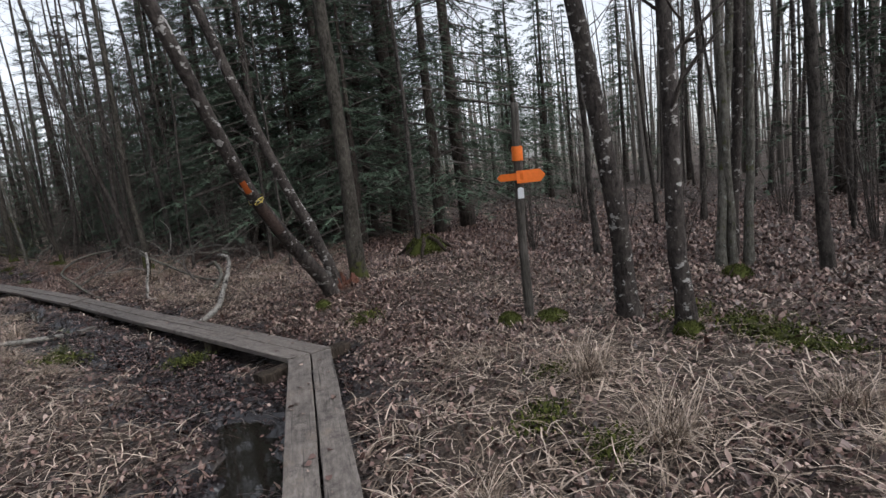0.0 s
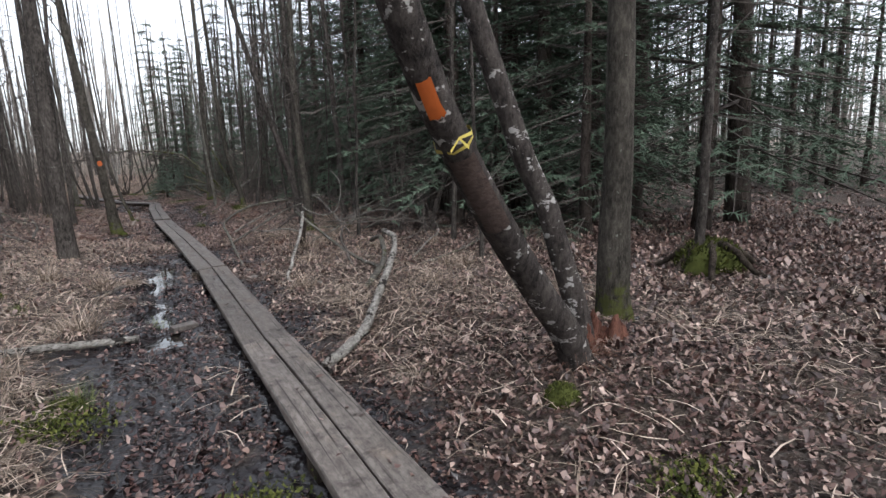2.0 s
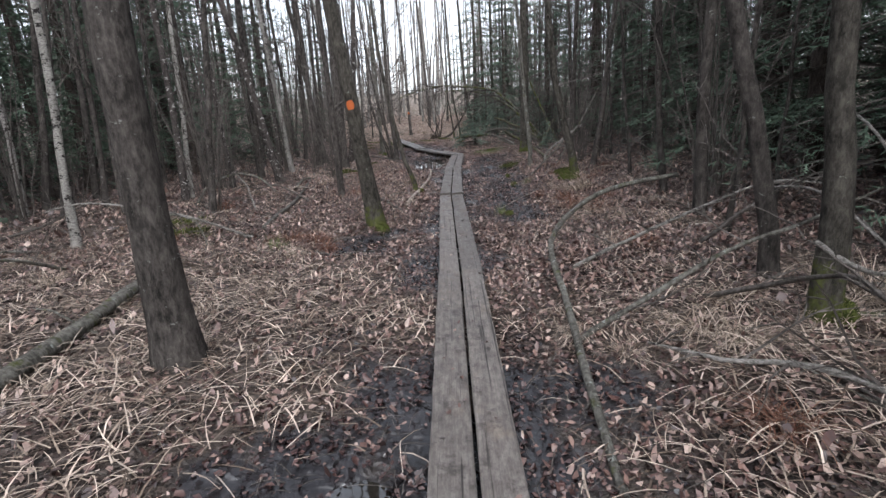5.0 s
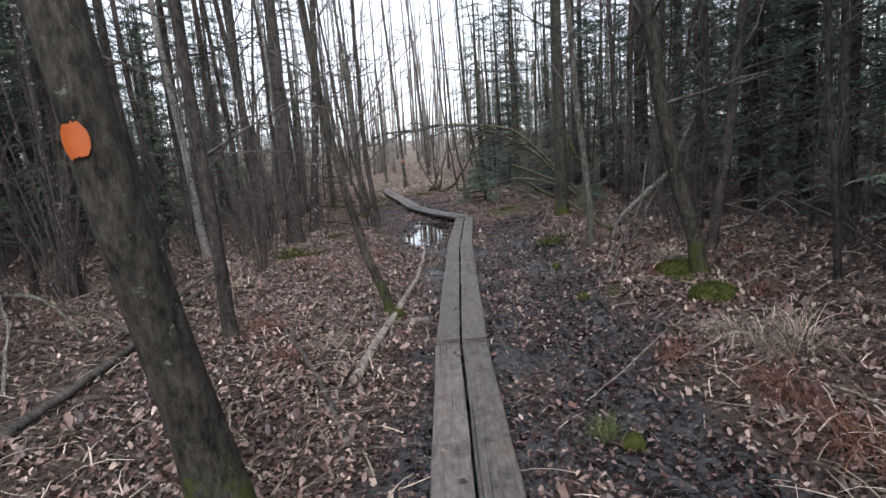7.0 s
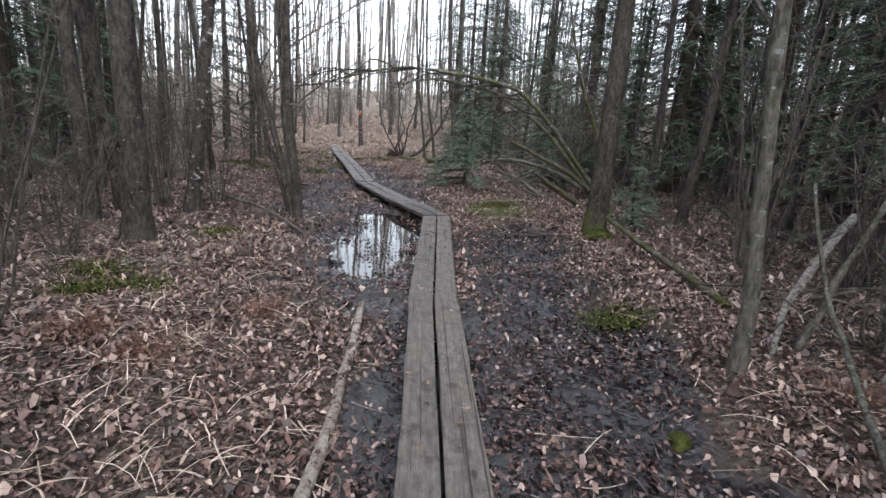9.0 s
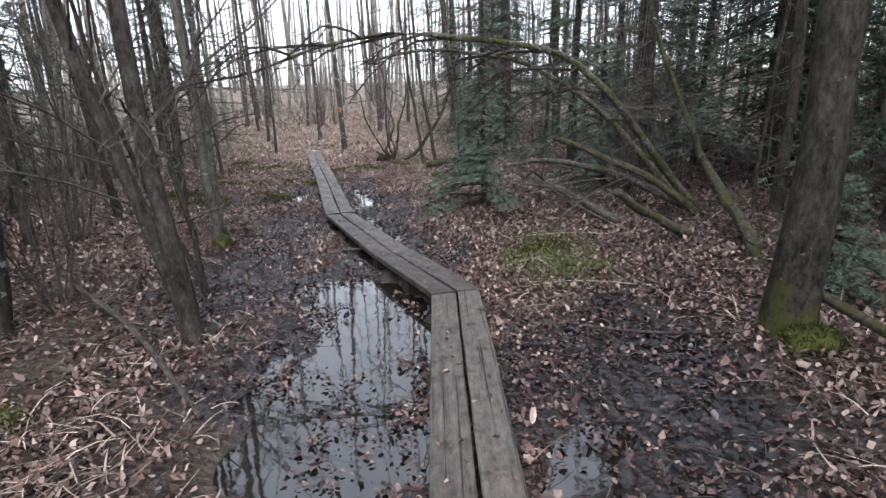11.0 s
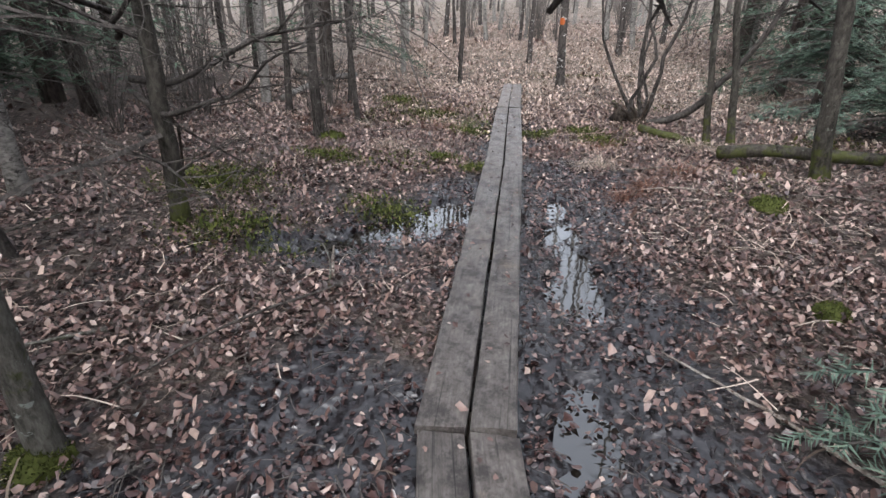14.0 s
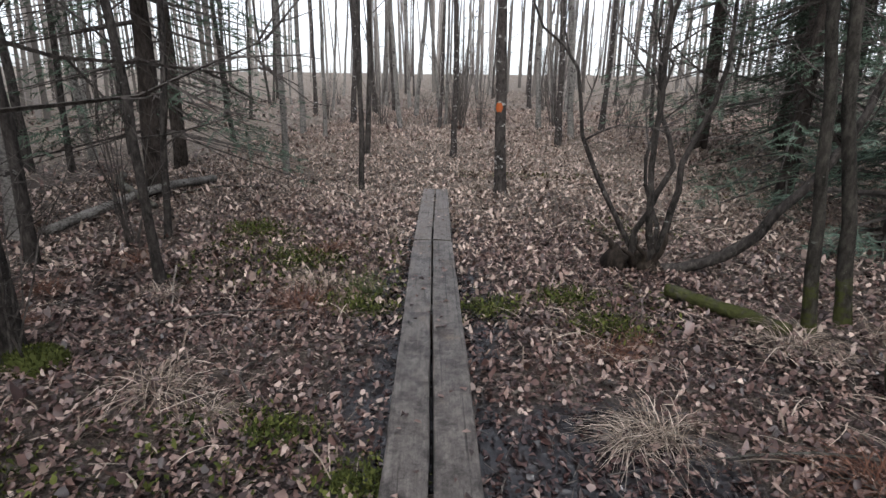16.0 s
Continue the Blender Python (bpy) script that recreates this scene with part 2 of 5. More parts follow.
def plank_material(name, muddy, value, sheen):
    m, nt, b = nodes_of(name, 0.75, 0.3)
    oi = nt.nodes.new("ShaderNodeObjectInfo")
    grain = noise_tex(nt, 55, 6, (1.0, 0.03, 1.0), 0.8)
    blot = noise_tex(nt, 3.0, 6, (1.6, 0.7, 1), 0.75)
    speck = noise_tex(nt, 26, 5, (1.0, 0.4, 1), 0.8)
    col = ramp(nt, grain, [(0.36, (0.035, 0.03, 0.027)), (0.5, (0.125, 0.109, 0.098)), (0.66, (0.225, 0.2, 0.182))])
    col = mix(nt, 0.5, col, ramp(nt, blot, [(0.36, (0.05, 0.043, 0.039)), (0.5, (0.13, 0.113, 0.102)), (0.66, (0.22, 0.192, 0.17))]))
    col = mix(nt, 0.4, col, ramp(nt, speck, [(0.38, (0.03, 0.025, 0.023)), (0.5, (0.125, 0.108, 0.097)), (0.64, (0.25, 0.225, 0.205))]))
    wear = ramp(nt, noise_tex(nt, 1.3, 5, (1.3, 0.8, 1), 0.7), [(0.56, (0, 0, 0)), (0.66, (1, 1, 1))])
    col = mix(nt, math_node(nt, "MULTIPLY", wear, 0.3 + 0.35 * muddy), col, (0.2, 0.145, 0.1))
    dirt = ramp(nt, noise_tex(nt, 5.5, 6, None, 0.8), [(0.56 - 0.1 * muddy, (0, 0, 0)), (0.66 - 0.08 * muddy, (1, 1, 1))])
    col = mix(nt, math_node(nt, "MULTIPLY", dirt, 0.55 + 0.25 * muddy), col, (0.026, 0.021, 0.02))
    crackline = ramp(nt, noise_tex(nt, 45, 3, (1.0, 0.012, 1.0), 0.6), [(0.36, (1, 1, 1)), (0.4, (0, 0, 0))])
    col = mix(nt, math_node(nt, "MULTIPLY", crackline, 0.8), col, (0.012, 0.01, 0.009))
    kv = nt.nodes.new("ShaderNodeTexVoronoi")
    kv.inputs["Scale"].default_value = 3.6
    km, ktc = nt.nodes.new("ShaderNodeMapping"), nt.nodes.new("ShaderNodeTexCoord")
    km.inputs["Scale"].default_value = (1.7, 0.75, 0.1)
    nt.links.new(ktc.outputs["Object"], km.inputs["Vector"])
    nt.links.new(km.outputs["Vector"], kv.inputs["Vector"])
    knot = ramp(nt, kv.outputs["Distance"], [(0.06, (1, 1, 1)), (0.1, (0, 0, 0))])
    col = mix(nt, math_node(nt, "MULTIPLY", knot, 0.75), col, (0.022, 0.017, 0.015))
    hs = nt.nodes.new("ShaderNodeHueSaturation")
    nt.links.new(math_node(nt, "ADD", math_node(nt, "MULTIPLY", oi.outputs["Random"], 0.4), value), hs.inputs["Value"])
    nt.links.new(col, hs.inputs["Color"])
    nt.links.new(hs.outputs["Color"], b.inputs["Base Color"])
    nt.links.new(ramp(nt, blot, [(0.35, (0.4 - sheen,) * 3), (0.65, (0.8 - sheen,) * 3)]), b.inputs["Roughness"])
    bump(nt, b, grain, 0.7, 0.008)
    return m


M_PLANK = plank_material("weathered grey plank", 0.3, 0.75, 0.0)
M_MUDDY_PLANK = plank_material("wet muddy plank", 1.0, 0.52, 0.14)


def painted(name, colour, rough=0.55):
    m, nt, b = nodes_of(name, rough, 0.35)
    col = mix(nt, ramp(nt, noise_tex(nt, 30, 4), [(0.35, (0, 0, 0)), (0.8, (0.35, 0.35, 0.35))]), colour, tuple(c * 0.45 for c in colour))
    nt.links.new(col, b.inputs["Base Color"])
    bump(nt, b, noise_tex(nt, 40, 4), 0.4, 0.006)
    return m


M_ORANGE = painted("orange paint", (0.78, 0.17, 0.018))
M_MARK = painted("faded orange waymark paint", (0.35, 0.08, 0.014))
M_YELLOW = painted("yellow ribbon", (0.5, 0.4, 0.09))
M_WHITE = painted("white sticker", (0.62, 0.64, 0.66))


def water_material():
    m, nt, b = nodes_of("puddle water", 0.03, 1.0)
    b.inputs["Base Color"].default_value = (0.012, 0.01, 0.008, 1)
    b.inputs["IOR"].default_value = 1.7
    bump(nt, b, noise_tex(nt, 5, 3), 0.05, 0.02)
    return m


M_WATER = water_material()

# ---- helpers for meshes ----
rng = np.random.default_rng(7)


class Shape:
    """Collects vertices and faces of one mesh."""

    def __init__(self):
        self.v, self.f = [], []

    def tube(self, pts, radii, sides=6, rough=0.0, cap=True, r=None):
        pts = np.asarray(pts, float)
        n0, k = len(self.v), len(pts)
        tang = np.gradient(pts, axis=0)
        tang /= np.linalg.norm(tang, axis=1, keepdims=True) + 1e-9
        ref = np.array([1.0, 0, 0]) if abs(tang[0][0]) < 0.8 else np.array([0, 1.0, 0])
        ang = np.arange(sides) * 2 * np.pi / sides
        for i in range(k):
            a = np.cross(tang[i], ref)
            a /= np.linalg.norm(a) + 1e-9
            c = np.cross(tang[i], a)
            rad = radii[i] * (1 + (rough * r.uniform(-1, 1, sides) if rough and r is not None else 0) * np.ones(sides))
            ring = pts[i] + rad[:, None] * (np.cos(ang)[:, None] * a + np.sin(ang)[:, None] * c)
            self.v.extend(map(tuple, ring))
        for i in range(k - 1):
            for j in range(sides):
                p, q = n0 + i * sides + j, n0 + i * sides + (j + 1) % sides
                self.f.append((p, q, q + sides, p + sides))
        if cap:
            self.f.append(tuple(n0 + j for j in range(sides))[::-1])
            self.f.append(tuple(n0 + (k - 1) * sides + j for j in range(sides)))
        return self

    def poly(self, pts):
        n0 = len(self.v)
        self.v.extend(tuple(p) for p in pts)
        self.f.append(tuple(range(n0, n0 + len(pts))))
        return self

    def mesh(self, name, smooth=True):
        me = bpy.data.meshes.new(name)
        me.from_pydata([tuple(map(float, p)) for p in self.v], [], self.f)
        if smooth:
            me.shade_smooth()
        return me


def put(name, shape, material, parent=None, label="", smooth=True):
    me = shape.mesh(name, smooth) if isinstance(shape, Shape) else shape
    if not me.materials:
        me.materials.append(material)
    ob = new(name, me)
    if parent is not None:
        ob.parent = parent
    return tagged(ob, label)


def sheet(name, co, faces, material, smooth=False):
    """One mesh out of arrays of points and of quads or triangles."""
    me = bpy.data.meshes.new(name)
    n, k = faces.shape
    me.vertices.add(len(co))
    me.vertices.foreach_set("co", np.ascontiguousarray(co, dtype=np.float32).ravel())
    me.loops.add(n * k)
    me.loops.foreach_set("vertex_index", np.ascontiguousarray(faces, dtype=np.int32).ravel())
    me.polygons.add(n)
    me.polygons.foreach_set("loop_start", np.arange(0, n * k, k, dtype=np.int32))
    me.update(calc_edges=True)
    me.validate()
    if smooth:
        me.shade_smooth()
    me.materials.append(material)
    return new(name, me)


def lattice(ix, iy, seed):
    h = (ix * 374761393 + iy * 668265263 + seed * 974711) & 0x7FFFFFFF
    h = ((h ^ (h >> 13)) * 1274126177) & 0x7FFFFFFF
    return ((h ^ (h >> 16)) & 0xFFFF) / 65535.0


def wave(x, y, size, seed):
    """Smooth random relief between -1 and 1, of bumps about size metres wide."""
    x, y = np.asarray(x, float) / size, np.asarray(y, float) / size
    ix, iy = np.floor(x).astype(np.int64), np.floor(y).astype(np.int64)
    fx, fy = x - ix, y - iy
    fx, fy = fx * fx * (3 - 2 * fx), fy * fy * (3 - 2 * fy)
    a = lattice(ix, iy, seed) * (1 - fx) + lattice(ix + 1, iy, seed) * fx
    b = lattice(ix, iy + 1, seed) * (1 - fx) + lattice(ix + 1, iy + 1, seed) * fx
    return (a * (1 - fy) + b * fy) * 2 - 1


def capsule(x, y, c):
    """Distance to the line from (x0, y0) to (x1, y1), in widths r."""
    x0, y0, x1, y1, r = c
    dx, dy = x1 - x0, y1 - y0
    t = np.clip(((x - x0) * dx + (y - y0) * dy) / (dx * dx + dy * dy + 1e-9), 0, 1)
    return np.hypot(x - x0 - t * dx, y - y0 - t * dy) / r


# ---- plan: the line of the boardwalk, wet ground and puddles ----
WALKLINE = [(-2.6, -19.2), (0.38, -14.72), (0.34, -11.4), (0.33, -7.93), (0.2, -4.2), (0.0, 0.0), (-0.06, 4.1), (0.0, 7.6), (-0.55, 8.75), (-1.38, 10.74), (-2.2, 14.2), (-3.05, 17.6), (-3.72, 20.45)]
MUD = [(-1.05, -2.9, -0.8, -2.3, 0.5), (-1.2, -16.3, 0.3, -14.4, 0.95), (-0.4, -14.5, -0.3, -6.8, 0.75), (0.3, -14.6, 0.3, -6, 0.75), (0.9, -1.5, 0.95, 3.5, 0.55), (0.9, 3.5, 0.8, 7.0, 0.75),
       (-0.7, 5.0, -0.9, 9.0, 0.95), (-1.9, 7.9, -2.0, 10.5, 0.9), (-0.5, 9.0, -1.8, 14.5, 0.85), (-2.9, 12.0, -2.3, 14.0, 0.6), (-2.2, 14.2, -3.3, 18.5, 0.55), (0.1, -4, 0, 4, 0.6)]
POOLS = [(-1.05, -2.85, -0.85, -2.5, 0.14), (-0.36, -10.7, -0.32, -8.5, 0.2), (-0.32, -8.3, -0.22, -6.9, 0.22), (-0.95, -15.95, -0.55, -15.2, 0.2), (-0.78, 5.6, -0.72, 8.0, 0.6), (-2.75, 12.6, -2.2, 13.2, 0.24), (-3.15, 11.9, -2.8, 12.4, 0.18),
         (-1.42, 13.0, -1.12, 11.9, 0.12), (-1.0, 11.2, -0.6, 9.8, 0.12), (-1.6, 13.7, -1.35, 12.9, 0.09), (0.45, 5.6, 0.6, 5.9, 0.15)]


def wetness(x, y):
    w = np.zeros(np.shape(x))
    for c in MUD:
        w = np.maximum(w, 1.15 - 0.85 * capsule(x, y, c))
    w = w + 0.35 * wave(x, y, 0.6, 31) + 0.25 * wave(x, y, 0.22, 32)
    return np.clip(w, 0, 1)


def pool_depth(x, y):
    d = np.zeros(np.shape(x))
    jig = 0.3 * wave(x, y, 0.5, 21) + 0.45 * wave(x, y, 0.2, 22) + 0.4 * wave(x, y, 0.1, 23)
    for c in POOLS:
        d = np.maximum(d, np.clip(1.3 - capsule(x, y, c) + jig * (1.75 if c[4] < 0.25 else 0.9), 0, 1))
    return d


def height(x, y):
    x, y = np.asarray(x, float), np.asarray(y, float)
    z = 0.06 * wave(x, y, 2.3, 1) + 0.035 * wave(x, y, 0.8, 2) + 0.018 * wave(x, y, 0.25, 3)
    away = np.minimum(1, np.min([np.maximum(0, capsule(x, y, (*a, *b, 1.0)) - 0.25) for a, b in zip(WALKLINE, WALKLINE[1:])], axis=0) / 1.5)
    z = z * (0.35 + 0.65 * away) + 0.07 * away
    bank = np.clip((x - 0.75 - 0.12 * np.clip(9 - y, -8, 0)) / 1.1, 0, 1) * np.clip((y + 14.6) / 0.9, 0, 1) * np.clip((20 - y) / 5, 0, 1)
    z = z + 0.1 * bank * bank * (3 - 2 * bank)
    w = wetness(x, y)
    z = z - 0.05 * w - 0.1 * pool_depth(x, y) + 0.03 * w * wave(x, y, 0.28, 11)
    rise = np.clip(y - 18, 0, 60)
    z = z + 0.055 * rise * np.clip(rise / 8, 0, 1)
    z = z + 0.02 * np.clip(np.hypot(x, y) - 40, 0, 100)
    return z


def floor_at(x, y):
    return float(height(np.array([x]), np.array([y]))[0])


def lines(lo, hi, step, far):
    near = list(np.arange(lo, hi + 1e-6, step))
    s, out_hi = step, [hi]
    while out_hi[-1] < far:
        s *= 1.13
        out_hi.append(out_hi[-1] + s)
    s, out_lo = step, [lo]
    while out_lo[-1] > -far:
        s *= 1.13
        out_lo.append(out_lo[-1] - s)
    return np.array(out_lo[:0:-1] + near + out_hi[1:])


gx, gy = lines(-5.5, 5, 0.09, 900), lines(-19, 20, 0.09, 900)
GX, GY = np.meshgrid(gx, gy)
gz = height(GX, GY)
nx, ny = len(gx), len(gy)
idx = np.arange(nx * ny).reshape(ny, nx)
quads = np.stack([idx[:-1, :-1], idx[:-1, 1:], idx[1:, 1:], idx[1:, :-1]], -1).reshape(-1, 4)
ground = sheet("ground", np.stack([GX, GY, gz], -1).reshape(-1, 3), quads, M_GROUND, True)
att = ground.data.attributes.new("wet", "FLOAT", "POINT")
att.data.foreach_set("value", wetness(GX, GY).ravel().astype(np.float32))
# mask that pales the rising ground, painting in its stronger skylight
att = ground.data.attributes.new("grass", "FLOAT", "POINT")
att.data.foreach_set("value", np.clip((GY - 17) / 6 + 0.5 * wave(GX, GY, 2.5, 15), 0, 1).ravel().astype(np.float32))
tagged(ground, "forest floor of brown leaf litter and dark wet mud", "ground", kind="structure")

WATER_Z = -0.07
for c in POOLS:
    x0, y0, x1, y1, r = c
    cx, cy, L = (x0 + x1) / 2, (y0 + y1) / 2, math.hypot(x1 - x0, y1 - y0) / 2 + r * 1.5
    ang = math.atan2(y1 - y0, x1 - x0)
    s = Shape()
    s.poly([(cx + math.cos(a) * math.cos(ang) * L - math.sin(a) * math.sin(ang) * r * 1.6, cy + math.cos(a) * math.sin(ang) * L + math.sin(a) * math.cos(ang) * r * 1.6, WATER_Z + 0.001 * POOLS.index(c)) for a in np.linspace(0, 2 * math.pi, 33)[:-1]])
    tagged(put("puddle", s, M_WATER, smooth=False), "still dark puddle mirroring the pale sky", "puddle", "puddles beside the boardwalk", "structure")

# ---- boardwalk ----
boardwalk = tagged(new("boardwalk"), "narrow boardwalk of two weathered grey planks on sleepers", "boardwalk")


def plank(a, b, side, width=0.178, z0=0.1, z1=0.1, seed=0, cut_a=0.0, cut_b=0.0):
    """One plank from a to b, lying on the given side of the line, slightly warped and with worn edges."""
    r = np.random.default_rng(seed)
    a, b = Vector((*a, z0)), Vector((*b, z1))
    d = (b - a).normalized()
    out = Vector((d.y, -d.x, 0)).normalized()
    n = max(8, int((b - a).length / 0.18))
    prof = [(-0.5, -0.045), (-0.5, -0.006), (-0.47, 0.0), (-0.2, 0.001), (0.2, 0.001), (0.47, 0.0), (0.5, -0.006), (0.5, -0.045)]
    s = Shape()
    k = len(prof)
    warp = r.uniform(-0.006, 0.006, 3)
    for i in range(n + 1):
        t = i / n
        w = width * (1 + 0.015 * math.sin(t * 7 + seed))
        for u, z in prof:
            p = a.lerp(b, t) + out * (side * (width / 2 + 0.008) + u * w)
            skew = (cut_b if i == n else cut_a if i == 0 else 0.0) * (side * (width / 2 + 0.008) + u * w)
            p = p + d * (skew + (r.uniform(-0.006, 0.006) if i in (0, n) else 0))
            p.z += z + warp[0] * math.sin(3 * t) + warp[1] * u * (1 - 2 * t) * 2 + r.uniform(-0.0015, 0.0015)
            if abs(u) > 0.45:
                p += out * r.uniform(-0.003, 0.003)
            s.v.append(p - a)
    for i in range(n):
        for j in range(k):
            p, q = i * k + j, i * k + (j + 1) % k
            s.f.append((p, q, q + k, p + k))
    s.f.append(tuple(range(k)))
    s.f.append(tuple(n * k + j for j in range(k))[::-1])
    # local axes along the plank, so that the grain follows it
    yaw = math.atan2(-d.x, d.y)
    turn = Matrix.Rotation(-yaw, 4, "Z")
    s.v = [turn @ Vector(p) for p in s.v]
    ob = put("plank", s, M_MUDDY_PLANK if 8.0 < (a.y + b.y) / 2 < 16.5 else M_PLANK, boardwalk, smooth=False)
    ob.matrix_basis = Matrix.Translation(a) @ Matrix.Rotation(yaw, 4, "Z")
    return ob


def sleeper(x, y, yaw, length=0.75):
    r = np.random.default_rng(int(abs(x * 31 + y * 17) * 100) % 9999)
    s = Shape()
    z = floor_at(x, y)
    top = 0.054
    hw, zb = 0.07, min(z, 0.0) - 0.06
    c, sn = math.cos(yaw), math.sin(yaw)
    for t in np.linspace(-0.5, 0.5, 6):
        for u, zz in ((-1, zb), (-1, top - 0.012), (-0.8, top), (0.8, top), (1, top - 0.012), (1, zb)):
            lx, ly = t * length, u * hw + r.uniform(-0.008, 0.008)
            s.v.append((x + lx * c - ly * sn, y + lx * sn + ly * c, zz + (r.uniform(-0.004, 0) if zz > 0 else 0)))
    for i in range(5):
        for j in range(6):
            p, q = i * 6 + j, i * 6 + (j + 1) % 6
            s.f.append((p, q, q + 6, p + 6))
    s.f.append((5, 4, 3, 2, 1, 0))
    s.f.append(tuple(30 + j for j in range(6)))
    put("sleeper", s, M_STUMP, boardwalk, "dark rotten sleeper", smooth=False)


def mitre(k):
    """How much longer a plank gets for each metre to the outer side of the bend at point k of the line."""
    if k == 0 or k == len(WALKLINE) - 1:
        return 0.0
    p, q, r = (Vector(WALKLINE[k + e]) for e in (-1, 0, 1))
    return math.tan((q - p).angle_signed(r - q) * -0.5)


PLANK_RISE = (0.0, 0.008, 0.0, 0.012, 0.0, 0.034, 0.0, 0.01, 0.0, 0.016, 0.0, 0.008)
seed = 1
for i, (a, b) in enumerate(zip(WALKLINE, WALKLINE[1:])):
    a, b = Vector(a), Vector(b)
    d = (b - a).normalized()
    z = 0.1 + PLANK_RISE[i]
    for side in (-1, 1):
        seed += 1
        shift = (0.05 if side > 0 else -0.04) if i in (3, 4, 6) else 0.0
        shift2 = (0.05 if side > 0 else -0.04) if i in (2, 3, 5) else 0.0
        plank(a + d * (shift + 0.006), b + d * (shift2 - 0.006), side, 0.172 + 0.012 * ((seed * 7) % 3) / 2, z, z, seed, -mitre(i), mitre(i + 1))
    yaw = math.atan2(-d.x, d.y)
    sleeper(a.x + d.x * 0.1, a.y + d.y * 0.1, yaw, 0.95 if i == 1 else 0.5 if i == 3 else 0.34)
    m = (a + b) / 2
    sleeper(m.x, m.y, yaw + 0.05, 0.33)
sleeper(-3.7, 20.3, 0.2, 0.5)

# ---- trees ----


def smooth_path(pts, n, r, wob):
    """Points along a soft curve through pts, with a little wander."""
    pts = np.asarray(pts, float)
    t = np.linspace(0, len(pts) - 1, n)
    k = np.clip(t.astype(int), 0, len(pts) - 2)
    f = (t - k)[:, None]
    p0, p1, p2, p3 = pts[np.maximum(k - 1, 0)], pts[k], pts[k + 1], pts[np.minimum(k + 2, len(pts) - 1)]
    out = 0.5 * (2 * p1 + (p2 - p0) * f + (2 * p0 - 5 * p1 + 4 * p2 - p3) * f**2 + (3 * p1 - p0 - 3 * p2 + p3) * f**3)
    jit = np.cumsum(r.normal(0, wob, (n, 3)), axis=0)
    jit[0] = 0
    return out + jit * np.array([1, 1, 0.3])


def twig(s, start, way, length, rad, r, depth, droop=-0.05, sides=3):
    """A thin branch that forks into finer ones."""
    n = 4 if depth else 2
    p, d = np.array(start, float), np.array(way, float) / np.linalg.norm(way)
    pts, ways = [p.copy()], [d.copy()]
    for i in range(n):
        d = d + r.normal(0, 0.14, 3) + np.array([0, 0, droop])
        d /= np.linalg.norm(d)
        p = p + d * length / n
        pts.append(p.copy())
        ways.append(d.copy())
    s.tube(pts, np.linspace(rad, rad * 0.3, n + 1), sides, cap=False)
    if depth:
        for k in range(int(2 + length * 2.0)):
            t = r.uniform(0.2, 1.0)
            i = min(int(t * n), n - 1)
            q = pts[i] + (pts[i + 1] - pts[i]) * (t * n - i)
            side = np.cross(ways[i], r.normal(0, 1, 3))
            side /= np.linalg.norm(side) + 1e-9
            twig(s, q, ways[i] * 0.75 + side * 0.65, length * r.uniform(0.25, 0.55) * (1.15 - t * 0.5), rad * 0.6, r, depth - 1, droop * 0.5)


def twigs_on(path, rad, r, first, count, reach, up=0.5, depth=1):
    s = Shape()
    path = np.asarray(path)
    run = np.r_[0, np.cumsum(np.linalg.norm(np.diff(path, axis=0), axis=1))]
    for k in range(count):
        t = first + (1 - first) * (k + r.uniform(0, 1)) / count
        q = np.array([np.interp(t * run[-1], run, path[:, c]) for c in range(3)])
        az = r.uniform(0, 2 * np.pi)
        e = up + r.normal(0, 0.25)
        way = np.array([math.cos(az) * math.cos(e), math.sin(az) * math.cos(e), math.sin(e)])
        twig(s, q, way, reach * r.uniform(0.5, 1.1) * (1.2 - 0.7 * t), max(0.008, rad * 0.3 * (1.1 - t)), r, depth, 0.03)
    return s


def bare_tree(base, points, rad, seed, material=None, label="", top=0.35, first=0.3, count=18, reach=1.6, up=0.5, depth=2, flare=1.5, group="", name="bare_tree", sides=9, rough=0.08):
    """A leafless tree: points are offsets of the trunk's axis from its base."""
    r = np.random.default_rng(seed)
    x, y = base
    tree = tagged(new(name), label or "leafless grey-brown alder with thin twigs", "tree", group)
    tree.location = (x, y, floor_at(x, y))
    fine = smooth_path([(0, 0, -0.12)] + list(points), 60, r, 0.006)
    run = np.r_[0, np.cumsum(np.linalg.norm(np.diff(fine, axis=0), axis=1))] / np.linalg.norm(np.diff(fine, axis=0), axis=1).sum()
    t = np.linspace(0, 1, 22) ** 1.5
    pts = np.stack([np.interp(t, run, fine[:, c]) for c in range(3)], -1)
    radii = rad * (1 - (1 - top) * t) * (1 + (flare - 1) * np.exp(-t * 30))
    s = Shape().tube(pts, radii, sides, rough, r=r)
    put("trunk", s, material or M_ALDER, tree)
    if count:
        put("crown", twigs_on(pts, rad, r, first, count, reach, up, depth), M_TWIG, tree, smooth=False)["kind"] = "stuff"
    return tree, pts, radii


